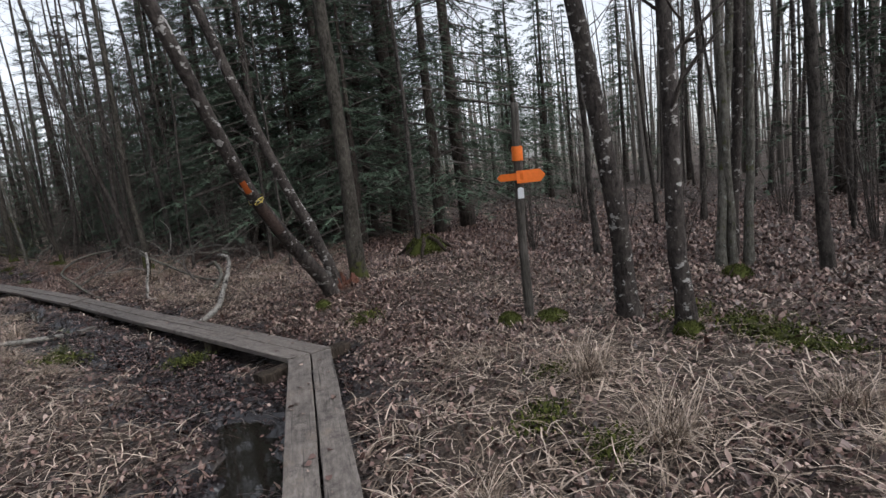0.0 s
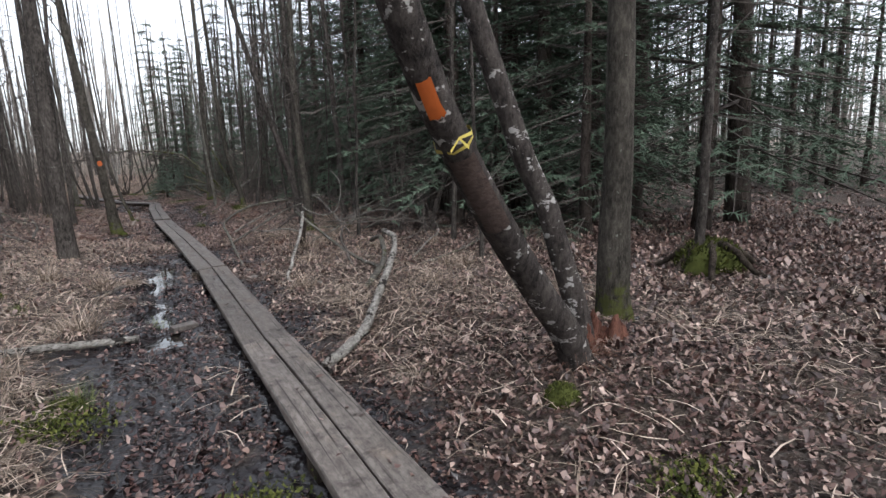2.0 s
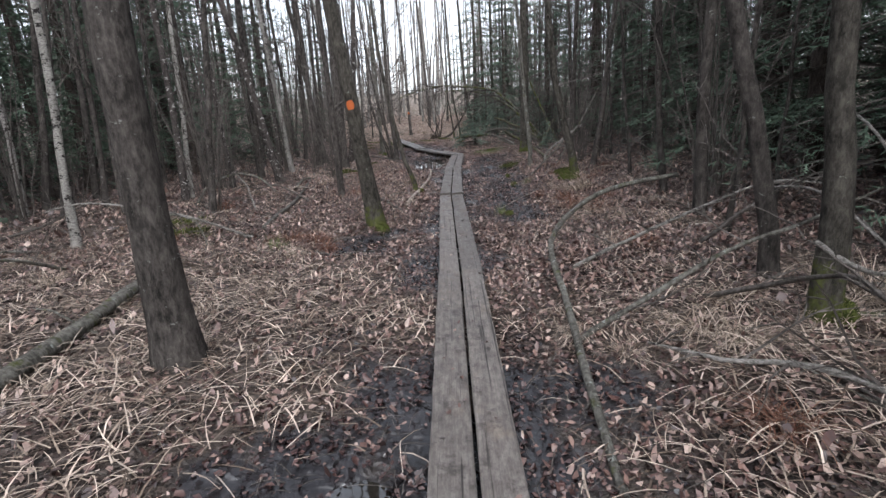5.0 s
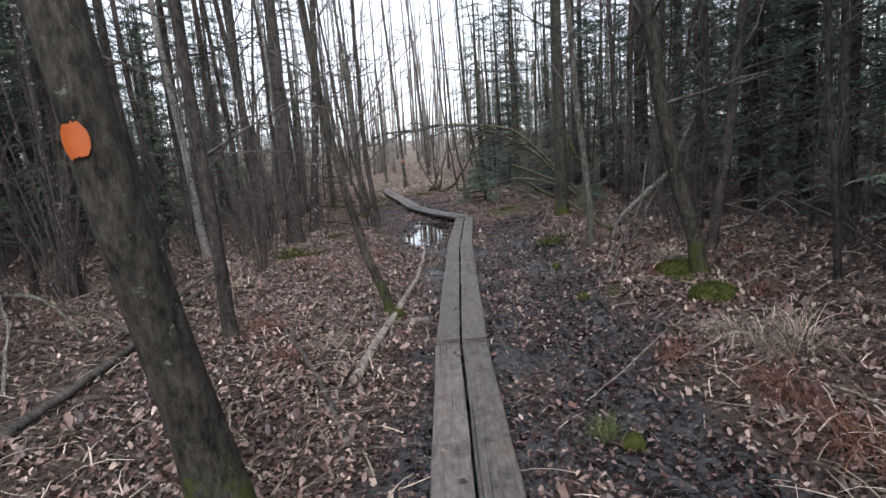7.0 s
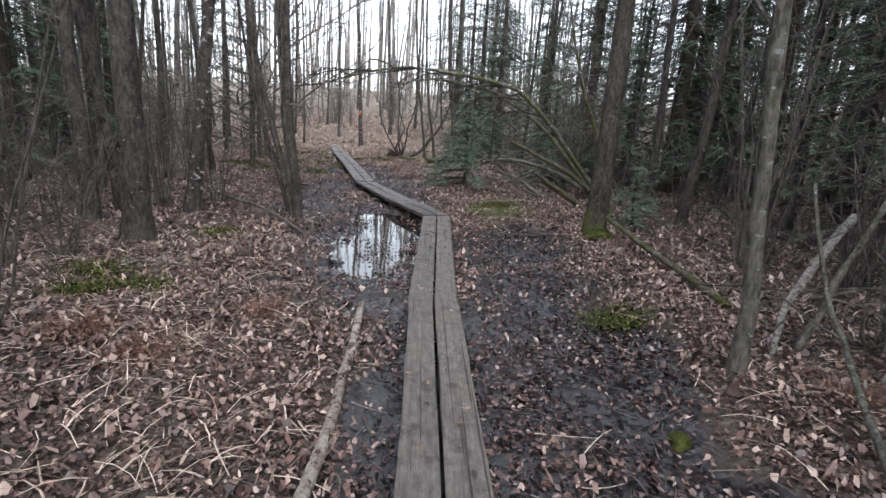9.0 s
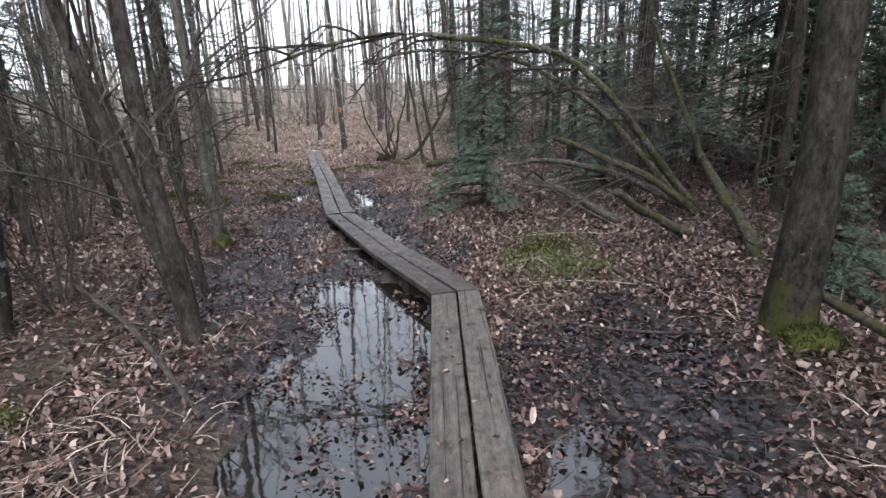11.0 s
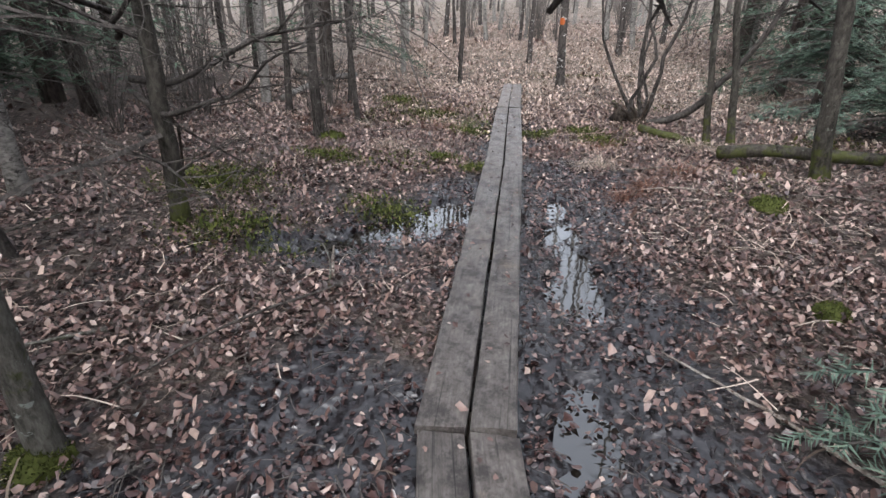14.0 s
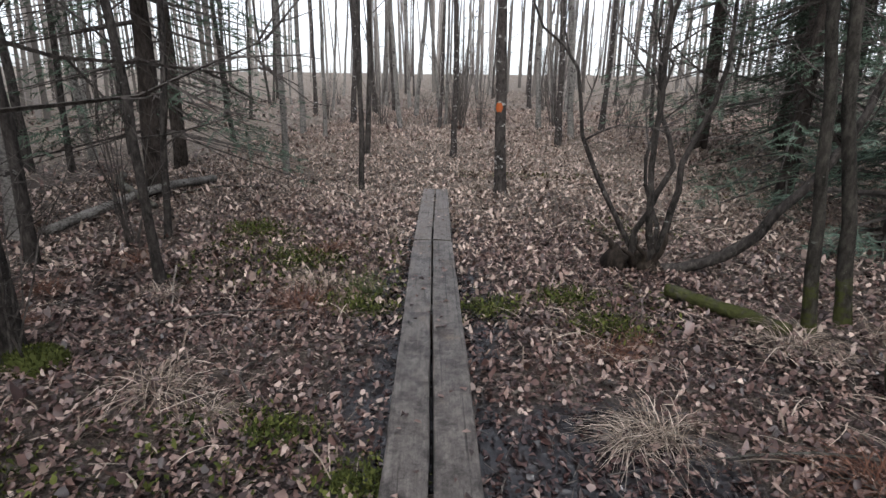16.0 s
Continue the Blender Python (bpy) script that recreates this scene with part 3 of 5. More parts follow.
def band(tree, pts, radii, t0, t1, az0, az1, material, name, label, lift=0.006, oval=False):
    """A patch of paint or cloth that lies round the trunk."""
    s = Shape()
    k = len(pts) - 1
    rows = 5
    cols = 9
    for i in range(rows):
        z = t0 + (t1 - t0) * i / (rows - 1)
        t = float(np.interp(z, pts[:, 2], np.arange(k + 1)))
        j = min(int(t), k - 1)
        c = pts[j] + (pts[j + 1] - pts[j]) * (t - j)
        tang = pts[j + 1] - pts[j]
        tang /= np.linalg.norm(tang)
        rad = (radii[j] + (radii[j + 1] - radii[j]) * (t - j)) * 1.06 + lift
        for m in range(cols):
            squeeze = math.sqrt(1 - ((i - 2) / 2.5) ** 2) if oval else 1.0
            a = radians((az0 + az1) / 2 + (az1 - az0) * (m / (cols - 1) - 0.5) * squeeze)
            u = np.array([math.cos(a), math.sin(a), 0])
            u = u - tang * (u @ tang)
            u /= np.linalg.norm(u)
            s.v.append(tuple(c + u * rad + (tang * rng.uniform(-0.006, 0.006) if i in (0, rows - 1) else 0)))
    for i in range(rows - 1):
        for m in range(cols - 1):
            p = i * cols + m
            s.f.append((p, p + 1, p + cols + 1, p + cols))
    return put(name, s, material, tree, label)


def straight(lean_x, lean_y, h, bend=0.0):
    return [(lean_x * h * t + bend * math.sin(t * 3.1), lean_y * h * t + bend * 0.6 * math.sin(t * 2.3), h * t) for t in (0.12, 0.3, 0.5, 0.75, 1.0)]


# leaning waymarked birch, its twin and the trees by the bend
tree, pts, radii = bare_tree((1.86, -13.12), [(-0.1, -0.03, 0.15), (-0.33, -0.11, 0.42), (-0.63, -0.23, 0.8), (-1.14, -0.52, 1.33), (-1.32, -0.64, 1.56), (-1.66, -0.83, 2.15), (-1.96, -0.96, 2.75), (-2.7, -1.12, 4.5), (-3.9, -1.4, 8.0)], 0.088, 3, M_BIRCH, "leaning birch with orange waymark and yellow ribbon tied round it", first=0.6, flare=1.4, count=12, top=0.2)
band(tree, pts, radii, 1.45, 1.555, 215, 252, M_MARK, "paint_mark", "orange paint waymark")
band(tree, pts, radii, 0.98, 1.3, 205, 280, M_PEELED, "peeled_patch", "smooth red-brown patch without outer bark", 0.003)
band(tree, pts, radii, 1.325, 1.336, 0, 360, M_YELLOW, "ribbon", "yellow plastic ribbon", 0.005)
knot = np.array([np.interp(1.33, pts[:, 2], pts[:, c]) for c in range(3)]) + np.array([-0.035, -0.1, 0.0])
for dx, dz in ((-0.045, -0.05), (0.035, -0.035), (0.05, 0.02)):
    tail = Shape()
    tail.poly([knot + (0, 0, 0.005), knot + (0, 0, -0.005), knot + (dx, -0.012, dz - 0.007), knot + (dx, -0.012, dz + 0.007)])
    put("ribbon_tail", tail, M_YELLOW, tree, smooth=False)
bare_tree((2.1, -12.95), [(-0.12, 0, 0.3), (-0.36, 0.02, 0.9), (-0.72, 0.06, 1.8), (-1.05, 0.1, 2.8), (-1.5, 0.2, 4.5), (-1.9, 0.4, 9)], 0.075, 4, M_BIRCH, "slim birch with flaking white bark leaning beside its twin", first=0.5, count=10)
bare_tree((2.75, -12.65), [(-0.02, 0, 0.3), (0.02, -0.02, 1.0), (0.0, -0.04, 2.2), (-0.1, 0, 4.5), (-0.15, 0.1, 11)], 0.115, 5, M_ALDER_MOSSY, "upright alder with rough scaly bark", first=0.35, count=12)
rot = tagged(new("rotten_stump"), "crumbling red-brown rotten stump between the birches", "stump")
rot.location = (2.2, -13.05, floor_at(2.2, -13.05))
rr = np.random.default_rng(78)
for k in range(13):
    q, d = rr.uniform(0, 6.28), rr.uniform(0.02, 0.15)
    h = rr.uniform(0.06, 0.24)
    put("splinter", Shape().tube(smooth_path([(d * math.cos(q), d * math.sin(q), -0.06), (d * math.cos(q) * 1.05, d * math.sin(q), h * 0.6), (d * math.cos(q) * 1.15, d * math.sin(q) * 1.2, h)], 5, rr, 0.006), [0.055, 0.045, 0.034, 0.02, 0.006], 6, 0.5, r=rr), M_ROT, rot)
bare_tree((2.64, -16.77), [(0, 0.02, 0.3), (-0.08, 0.06, 1.0), (-0.2, 0.15, 2.2), (-0.4, 0.3, 4.5), (-0.5, 0.4, 10)], 0.095, 6, M_BIRCH, "alder with lichen-flecked grey bark beside the signpost", first=0.3, count=16)
bare_tree((2.29, -17.34), [(0, 0, 0.3), (0.02, 0.0, 1.0), (0.1, 0, 2.4), (0.05, 0.05, 5), (0.1, 0.1, 9)], 0.075, 7, M_BIRCH, "thin forked alder with mossy foot", first=0.2, count=20)
for k, (dx, dy) in enumerate(((0, 0), (0.18, 0.1), (0.08, -0.16), (-0.15, 0.12))):
    bare_tree((5.2 + dx, -17.1 + dy), straight(0.045 * (k - 1.5), 0.03 * (1 - k), 9 + k, 0.16), 0.055, 20 + k, M_GREY_BRANCH, "pale grey stem of a many-stemmed alder", first=0.3, count=12, group="many-stemmed alder")
bare_tree((4.75, -12.0), straight(0.0, 0.0, 9, 0.03), 0.05, 9, M_ALDER, "thin upright tree growing from a mossy mound", first=0.25)
# along the straight boardwalk
for k, (x, y, lean) in enumerate(((-5.35, -6.15, -0.03), (-5.7, -5.3, 0.02), (-6.25, -3.3, 0.0), (-6.0, -3.0, -0.02), (-7.3, 0.0, 0.0), (-7.5, -2.2, -0.03), (-4.6, -2.4, 0.02), (-5.0, 1.2, 0.0))):
    bare_tree((x, y), straight(lean, 0.01 * (k % 3), 11 - 0.4 * k, 0.12), 0.052 - 0.003 * (k % 3), 720 + k, M_WHITE_BIRCH, "slender white-barked birch standing in withered grass", first=0.4, count=11, reach=1.3, group="white birches")
bare_tree((-1.46, -5.71), straight(-0.02, 0.0, 12, 0.08), 0.115, 10, M_ALDER, "upright alder with mossy foot", first=0.4, count=14)
tree, pts, radii = bare_tree((-0.93, -1.7), [(-0.04, -0.03, 0.3), (-0.09, -0.07, 0.8), (-0.19, -0.14, 1.55), (-0.38, -0.14, 3.2), (-0.62, -0.1, 6), (-0.75, -0.1, 10)], 0.105, 11, M_ALDER_MOSSY, "leaning alder with an orange dot waymark and mossy foot", first=0.4, count=14)
band(tree, pts, radii, 1.53, 1.64, 246, 298, M_MARK, "paint_mark", "orange paint dot", oval=True)
bare_tree((2.3, -5.6), [(0, 0, 0.3), (-0.04, 0, 1), (-0.12, 0.05, 2.2), (-0.1, 0.1, 5), (-0.2, 0.2, 9)], 0.075, 12, M_ALDER_MOSSY, "pale slender tree with moss at its foot", first=0.2, count=16)
bare_tree((2.35, -4.9), [(-0.05, 0, 0.3), (-0.25, 0, 1.1), (-0.6, 0.05, 2.4), (-1.2, 0.1, 5), (-1.6, 0.2, 8)], 0.06, 13, M_ALDER, "slender leaning bare alder tree", first=0.25, count=14)
bare_tree((3.8, -3.4), straight(-0.06, 0.0, 9, 0.1), 0.075, 14, M_ALDER, "bare tree before the spruces", first=0.3)
bare_tree((-0.68, 1.1), [(-0.03, 0, 0.15), (-0.18, 0, 0.5), (-0.4, 0.02, 1.2), (-0.6, 0.05, 2.6), (-0.7, 0.05, 5)], 0.043, 15, M_ALDER_MOSSY, "small leaning tree with mossy crooked foot", first=0.3, count=14)
bare_tree((2.3, 1.35), [(-0.05, 0, 0.2), (-0.2, 0.05, 0.7), (-0.45, 0.1, 1.8), (-0.6, 0.1, 3.5), (-0.8, 0.2, 8)], 0.075, 16, M_ALDER_MOSSY, "leaning tree in a green moss cushion", first=0.2, count=16)
bare_tree((-1.91, 0.5), straight(-0.05, 0.0, 8, 0.08), 0.055, 17, M_ALDER, "thin pole of a tree", first=0.15, count=22)
bare_tree((-3.1, 5.75), straight(-0.0, 0.0, 12, 0.05), 0.125, 19, M_ALDER, "upright dark alder trunk", first=0.4)
bare_tree((-3.9, 6.3), straight(-0.06, 0.02, 11, 0.1), 0.08, 31, M_ALDER, "bare alder with many thin twigs", first=0.2, count=20)
bare_tree((1.64, 3.1), [(-0.02, 0, 0.4), (-0.08, 0.02, 1.2), (-0.16, 0.04, 2.2), (-0.35, 0.05, 5), (-0.6, 0.1, 9)], 0.045, 32, M_GREY_BRANCH, "thin rusty-barked tree among fallen leaves", first=0.2, count=18)
bare_tree((-1.8, 7.15), [(-0.05, 0, 0.4), (-0.12, 0, 1.2), (-0.16, 0.05, 2.4), (-0.1, 0.05, 5), (-0.1, 0, 9)], 0.058, 33, M_ALDER, "alder with forking dark limbs at the pool", first=0.14, count=26, reach=1.9)
bare_tree((-1.88, 7.3), [(-0.1, 0, 0.4), (-0.3, 0.02, 1.3), (-0.55, 0.05, 2.6), (-0.8, 0.05, 5)], 0.045, 34, M_ALDER, "crooked alder leaning over the leaves", first=0.14, count=22, reach=1.7)
for k, (dx, dy) in enumerate(((-0.3, -0.1), (-0.1, 0.1), (-0.45, 0.15))):
    bare_tree((-2.13 + 0.04 * k, 7.9 + 0.05 * k), [(dx * 0.25, dy * 0.2, 0.35), (dx * 0.8, dy * 0.6, 1.0), (dx * 1.4, dy, 2.0), (dx * 2.2, dy * 2, 4.0)], 0.026, 340 + k, M_ALDER, "thin curved shoot of a young alder", first=0.2, count=12, reach=0.9, flare=1.2, sides=7, group="young alder shoots")
bare_tree((1.9, 6.6), straight(0.0, 0.0, 10, 0.05), 0.12, 35, M_ALDER_MOSSY, "dark upright trunk with mossy foot", first=0.3)
bare_tree((-2.6, 9.7), straight(-0.05, 0.0, 10, 0.08), 0.05, 36, M_GREY_BRANCH, "lichened tree with mossy foot", first=0.14, count=24, reach=1.8)
bare_tree((-2.75, 10.15), straight(-0.02, 0.0, 9, 0.08), 0.048, 37, M_GREY_BRANCH, "grey tree with mossy foot", first=0.14, count=24, reach=1.8)
low_tree, _, _ = bare_tree((-4.0, 11.95), [(0.02, 0, 0.4), (0.05, 0, 1.2), (0.0, 0.05, 2.6), (-0.1, 0.05, 6)], 0.062, 38, M_ALDER_MOSSY, "crooked tree with low drooping branches", first=0.12, count=26, reach=2.2, up=0.15)
lr = np.random.default_rng(381)
for way, rad in (([(-0.17, 0, 1.0), (0.05, 0.03, 0.98), (0.3, 0.08, 1.07), (0.65, 0.18, 1.27), (0.95, 0.24, 1.33), (1.25, 0.3, 1.4)], 0.026),
                 ([(-0.16, 0, 0.9), (0.1, -0.05, 0.78), (0.4, -0.1, 0.85), (0.75, -0.05, 0.98), (1.0, 0.0, 1.16), (1.15, 0.05, 1.24)], 0.022),
                 ([(-0.2, 0, 1.25), (0.0, -0.1, 1.35), (0.3, -0.2, 1.6), (0.55, -0.25, 1.75), (0.95, -0.2, 2.1)], 0.022),
                 ([(-0.12, 0, 0.65), (0.15, -0.2, 0.6), (0.45, -0.3, 0.5), (0.8, -0.35, 0.32)], 0.016),
                 ([(-0.22, 0, 1.4), (-0.1, -0.4, 1.5), (0.15, -0.8, 1.6), (0.5, -1.1, 1.8)], 0.02)):
    pts = smooth_path(way, 14, lr, 0.018)
    limb = put("branch", Shape().tube(pts, np.linspace(rad, 0.005, 14), 7, 0.12, r=lr), M_ALDER, low_tree)
    put("twigwork", twigs_on(pts, rad * 0.8, lr, 0.3, 12, 0.75, 0.15, 2), M_TWIG, limb, smooth=False)["kind"] = "stuff"
bare_tree((-4.7, 14.8), straight(-0.05, 0.0, 9, 0.1), 0.06, 39, M_ALDER, "leaning dark tree with mossy foot", first=0.14, count=22, reach=1.8, up=0.2)
bare_tree((-4.95, 16.2), straight(-0.1, 0.0, 8, 0.06), 0.038, 40, M_ALDER, "thin bare tree leaning over leaves", first=0.15, count=18, up=0.2)
bare_tree((-4.78, 20.16), straight(-0.01, 0.0, 10, 0.03), 0.04, 41, M_ALDER, "straight dark pole of a tree", first=0.3)
tree, pts, radii = bare_tree((-2.72, 20.3), straight(-0.05, 0.0, 12, 0.04), 0.08, 42, M_BIRCH, "birch with an orange waymark at the end of the boardwalk", first=0.4)
band(tree, pts, radii, 1.14, 1.26, 225, 295, M_MARK, "paint_mark", "orange paint waymark", oval=True)
bare_tree((-0.25, 16.3), [(-0.06, 0, 0.4), (-0.2, 0, 1.3), (-0.36, 0, 2.6), (-0.5, 0, 5), (-0.6, 0, 10)], 0.036, 43, M_ALDER_MOSSY, "straight slim tree with mossy foot", first=0.3)
bare_tree((0.02, 16.5), [(-0.05, 0, 0.4), (-0.18, 0, 1.3), (-0.33, 0, 2.6), (-0.45, 0.1, 5), (-0.5, 0.2, 10)], 0.042, 44, M_ALDER_MOSSY, "straight tree beside its twin", first=0.3)
bare_tree((0.62, 15.0), [(-0.06, 0, 0.4), (-0.2, 0, 1.3), (-0.36, 0, 2.6), (-0.5, 0.05, 5), (-0.6, 0.1, 10)], 0.07, 45, M_ALDER_MOSSY, "tree standing at a mossy log", first=0.3)

# many-stemmed willow bush beside the end of the boardwalk
willow = tagged(new("willow_bush"), "many-stemmed bare willow with one long leaning limb", "bush")
willow.location = (-1.15, 17.4, floor_at(-1.15, 17.4))
wr = np.random.default_rng(50)
for lean, deep, tall, rad in ((-0.62, 0.1, 3.4, 0.03), (-0.2, -0.15, 4.4, 0.036), (0.12, 0.15, 4.8, 0.034), (0.42, -0.05, 4.2, 0.038), (-0.05, 0.3, 3.0, 0.024)):
    kink = wr.uniform(-0.12, 0.12)
    pts = smooth_path([(0.08 * lean, 0.1 * deep, -0.05), (0.35 * lean + kink * 0.4, deep * 0.5, 0.35), (0.6 * lean - kink, deep, 0.9), (lean + kink, deep * 1.3, 1.7), (1.5 * lean - kink, deep * 1.6, tall * 0.65), (2.0 * lean, deep * 2, tall)], 16, wr, 0.025)
    stem = put("stem", Shape().tube(pts, np.linspace(rad, 0.005, 16), 7, 0.12, r=wr), M_ALDER, willow)
    put("twigwork", twigs_on(pts, 0.05, wr, 0.3, 9, 0.9, 0.7, 2), M_TWIG, stem, smooth=False)["kind"] = "stuff"
pts = smooth_path([(0.05, 0, 0.02), (0.4, -0.05, 0.1), (0.75, -0.1, 0.38), (1.05, -0.1, 0.85), (1.35, -0.05, 1.45), (1.65, 0, 2.2), (2.1, 0, 3.3)], 18, wr, 0.02)
stem = put("stem", Shape().tube(pts, np.linspace(0.06, 0.012, 18), 8, 0.12, r=wr), M_ALDER, willow)
put("twigwork", twigs_on(pts, 0.05, wr, 0.35, 14, 1.3, 0.6, 2), M_TWIG, stem, smooth=False)["kind"] = "stuff"
put("root_knot", Shape().tube(smooth_path([(-0.2, 0, -0.1), (-0.08, 0, 0.1), (0.1, 0, 0.06), (0.3, 0, -0.05)], 9, wr, 0.03), [0.05, 0.085, 0.105, 0.11, 0.1, 0.085, 0.07, 0.055, 0.035], 9, 0.3, r=wr), M_STUMP, willow)
for k in range(7):
    q = wr.uniform(2.2, 6.0)
    put("dead_stub", Shape().tube(smooth_path([(-0.08 + 0.03 * k, 0, 0.0), (-0.12 + 0.05 * k + 0.08 * math.cos(q), 0.08 * math.sin(q), 0.15), (-0.2 + 0.07 * k + 0.15 * math.cos(q), 0.15 * math.sin(q), wr.uniform(0.2, 0.4))], 6, wr, 0.02), np.linspace(0.04, 0.012, 6), 6, 0.25, r=wr), M_STUMP, willow)

# tree that arches over the boardwalk
arch = tagged(new("arching_tree"), "fallen lichened tree arching low over the boardwalk", "tree")
arch.location = (3.0, 9.5, 0)
ar = np.random.default_rng(60)
ARCH_STEMS = [([(0.35, 0.5, -0.1), (-0.15, 0.4, 0.36), (-0.65, 0.25, 0.88), (-1.2, 0.05, 1.44), (-1.52, 0.05, 1.74), (-1.85, 0.2, 1.96), (-2.6, 0.1, 2.1), (-3.5, 0.1, 2.18), (-4.3, 0.1, 2.08), (-5.0, 0.1, 1.86)], 0.055, M_MOSSY_LIMB, 30),
              ([(0.1, 0.5, -0.05), (-0.5, 0.5, 0.6), (-1.17, 0.6, 1.33), (-1.8, 0.45, 1.73), (-2.25, 0.3, 1.93), (-3.2, 0.1, 2.04), (-3.9, -0.2, 1.9)], 0.045, M_MOSSY_LIMB, 30),
              ([(0.15, 0.15, -0.05), (-0.38, 0.17, 0.44), (-1.0, 0.18, 0.8), (-1.57, 0.18, 1.05)], 0.052, M_MOSS_STEM, 8),
              ([(-0.25, -0.45, -0.12), (-0.75, -0.8, 0.2), (-1.2, -1.05, 0.5), (-1.5, -1.24, 0.7)], 0.058, M_MOSS_STEM, 5),
              ([(-0.65, -2.1, 0.02), (-0.3, -1.0, 0.36), (0.05, 0.25, 0.64), (0.37, 1.24, 0.88)], 0.065, M_MOSS_STEM, 6),
              ([(0.5, 0.5, -0.05), (0.1, 0.6, 0.9), (-0.4, 0.7, 2.2), (-0.8, 0.7, 3.6)], 0.05, M_MOSSY_LIMB, 26)]
for pts0, rad, skin, count in ARCH_STEMS:
    pts = smooth_path(pts0, 20, ar, 0.012)
    limb = put("limb", Shape().tube(pts, np.linspace(rad, rad * (0.25 if count > 10 else 0.6), 20), 9, 0.1, r=ar), skin, arch)
    put("twigwork", twigs_on(pts, rad * 0.6, ar, 0.24, count, 1.2 if count > 10 else 0.5, -0.1, 2), M_TWIG, limb, smooth=False)["kind"] = "stuff"
arch_pts = smooth_path(ARCH_STEMS[0][0], 40, np.random.default_rng(61), 0.0)
hr = np.random.default_rng(62)
for k in range(13):
    q = arch_pts[int(14 + 25 * k / 12)]
    L, out = hr.uniform(0.8, 1.7), hr.uniform(-0.5, 0.5)
    way = smooth_path([q, q + (-0.35 * L, out * 0.3, 0.1 * hr.uniform(-1, 1.4)), q + (-0.7 * L, out * 0.8, -0.12 * L), q + (-1.0 * L, out * 1.2, -0.42 * L)], 9, hr, 0.02)
    limb = put("branch", Shape().tube(way, np.linspace(0.017, 0.004, 9), 5, 0.1, r=hr), M_ALDER, arch)
    put("twigwork", twigs_on(way, 0.02, hr, 0.15, 9, 0.6, -0.15, 2), M_ALDER, limb, smooth=False)["kind"] = "stuff"


def spruce(h, seed, dense=1.0, low=0.1, sprays=2, wide=0.026):
    """A spruce with whorls of drooping branches and sprays of needles."""
    r = np.random.default_rng(seed)
    tree = new("spruce")
    trunk = Shape().tube(smooth_path([(0, 0, -0.15), (0.03, 0, h * 0.4), (0, 0.03, h)], 12, r, 0.01), np.linspace(0.012 * h + 0.03, 0.012, 12), 8, 0.06, r=r)
    put("trunk", trunk, M_SPRUCE_BARK, tree)
    s, dead = Shape(), Shape()
    z = low * h
    while z < h * 0.985:
        reach = (h - z) * (0.23 if h > 3 else 0.52) + (0.22 if h > 3 else 0.1)
        reach = min(reach, 0.17 * h + 0.5)
        for k in range(r.integers(5, 8)):
            az = r.uniform(0, 2 * np.pi)
            way = np.array([math.cos(az), math.sin(az), 0])
            side = np.array([-way[1], way[0], 0])
            L = reach * r.uniform(0.7, 1.15)
            n = max(4, int(L / 0.1 * dense))
            bare = 0.1 if z > 0.25 * h else r.uniform(0.2, 0.7)
            mid = []
            for i in range(n + 1):
                t = i / n
                mid.append(way * L * t + np.array([0, 0, z + 0.16 * L * t - 0.42 * L * t * t]) + r.normal(0, 0.012, 3))
            if sprays > 1 or r.uniform() < 0.3:
                dead.tube([mid[0], mid[n]] if dense < 0.7 else [mid[0], mid[n // 2], mid[n]], [0.014, 0.004] if dense < 0.7 else [0.016, 0.01, 0.004], 3, cap=False)
            for i in range(1, n + 1):
                t = i / n
                if t < bare:
                    continue
                for sg in (-1, 1):
                    ln = min(0.42 * L * (1.05 - t) + (0.12 if h > 3 else 0.05), 0.6) * r.uniform(0.6, 1.1)
                    d = way * r.uniform(0.4, 0.9) + side * sg * r.uniform(0.6, 1.0) + np.array([0, 0, r.uniform(-0.6, 0.0)])
                    d /= np.linalg.norm(d)
                    flat = np.cross(d, np.array([0, 0, 1.0]) + r.normal(0, 0.3, 3))
                    flat /= np.linalg.norm(flat) + 1e-9
                    o = np.cross(d, flat)
                    s.poly([mid[i] - flat * wide, mid[i] + flat * wide, mid[i] + d * ln])
                    m = int(ln / (0.027 if h > 3 else 0.014)) + 3 if sprays > 1 else 4
                    for q in range(m):
                        f = (q + 0.3) / m
                        a = mid[i] + d * ln * f
                        e = d * 0.75 + flat * (0.7 if q % 2 else -0.7) + o * r.normal(0, 0.22) + r.normal(0, 0.1, 3)
                        e *= (0.42 * ln if sprays == 1 else 0.075 if h > 3 else 0.06) * (1.1 - 0.5 * f) * r.uniform(0.7, 1.2)
                        w = np.cross(e, o + r.normal(0, 0.5, 3))
                        w *= wide / (np.linalg.norm(w) + 1e-9)
                        s.poly([a - w, a + w, a + e])
        z += r.uniform(0.26, 0.42) if h > 3 else r.uniform(0.09, 0.14)
    put("limbwork", dead, M_TWIG, tree, smooth=False)["kind"] = "stuff"
    put("crown", s, M_NEEDLE if h > 3 else M_YOUNG_NEEDLE, tree, "dark green needles", smooth=False)["kind"] = "stuff"
    return tagged(tree, "dark green spruce with drooping branches", "tree", "spruces")


def placed(x, y, turn=0.0, size=1.0, tilt=0.0, tilt_az=0.0):
    return Matrix.Translation((x, y, floor_at(x, y))) @ Matrix.Rotation(tilt, 4, Vector((math.cos(tilt_az), math.sin(tilt_az), 0))) @ Matrix.Rotation(turn, 4, "Z") @ Matrix.Scale(size, 4)


taken = []


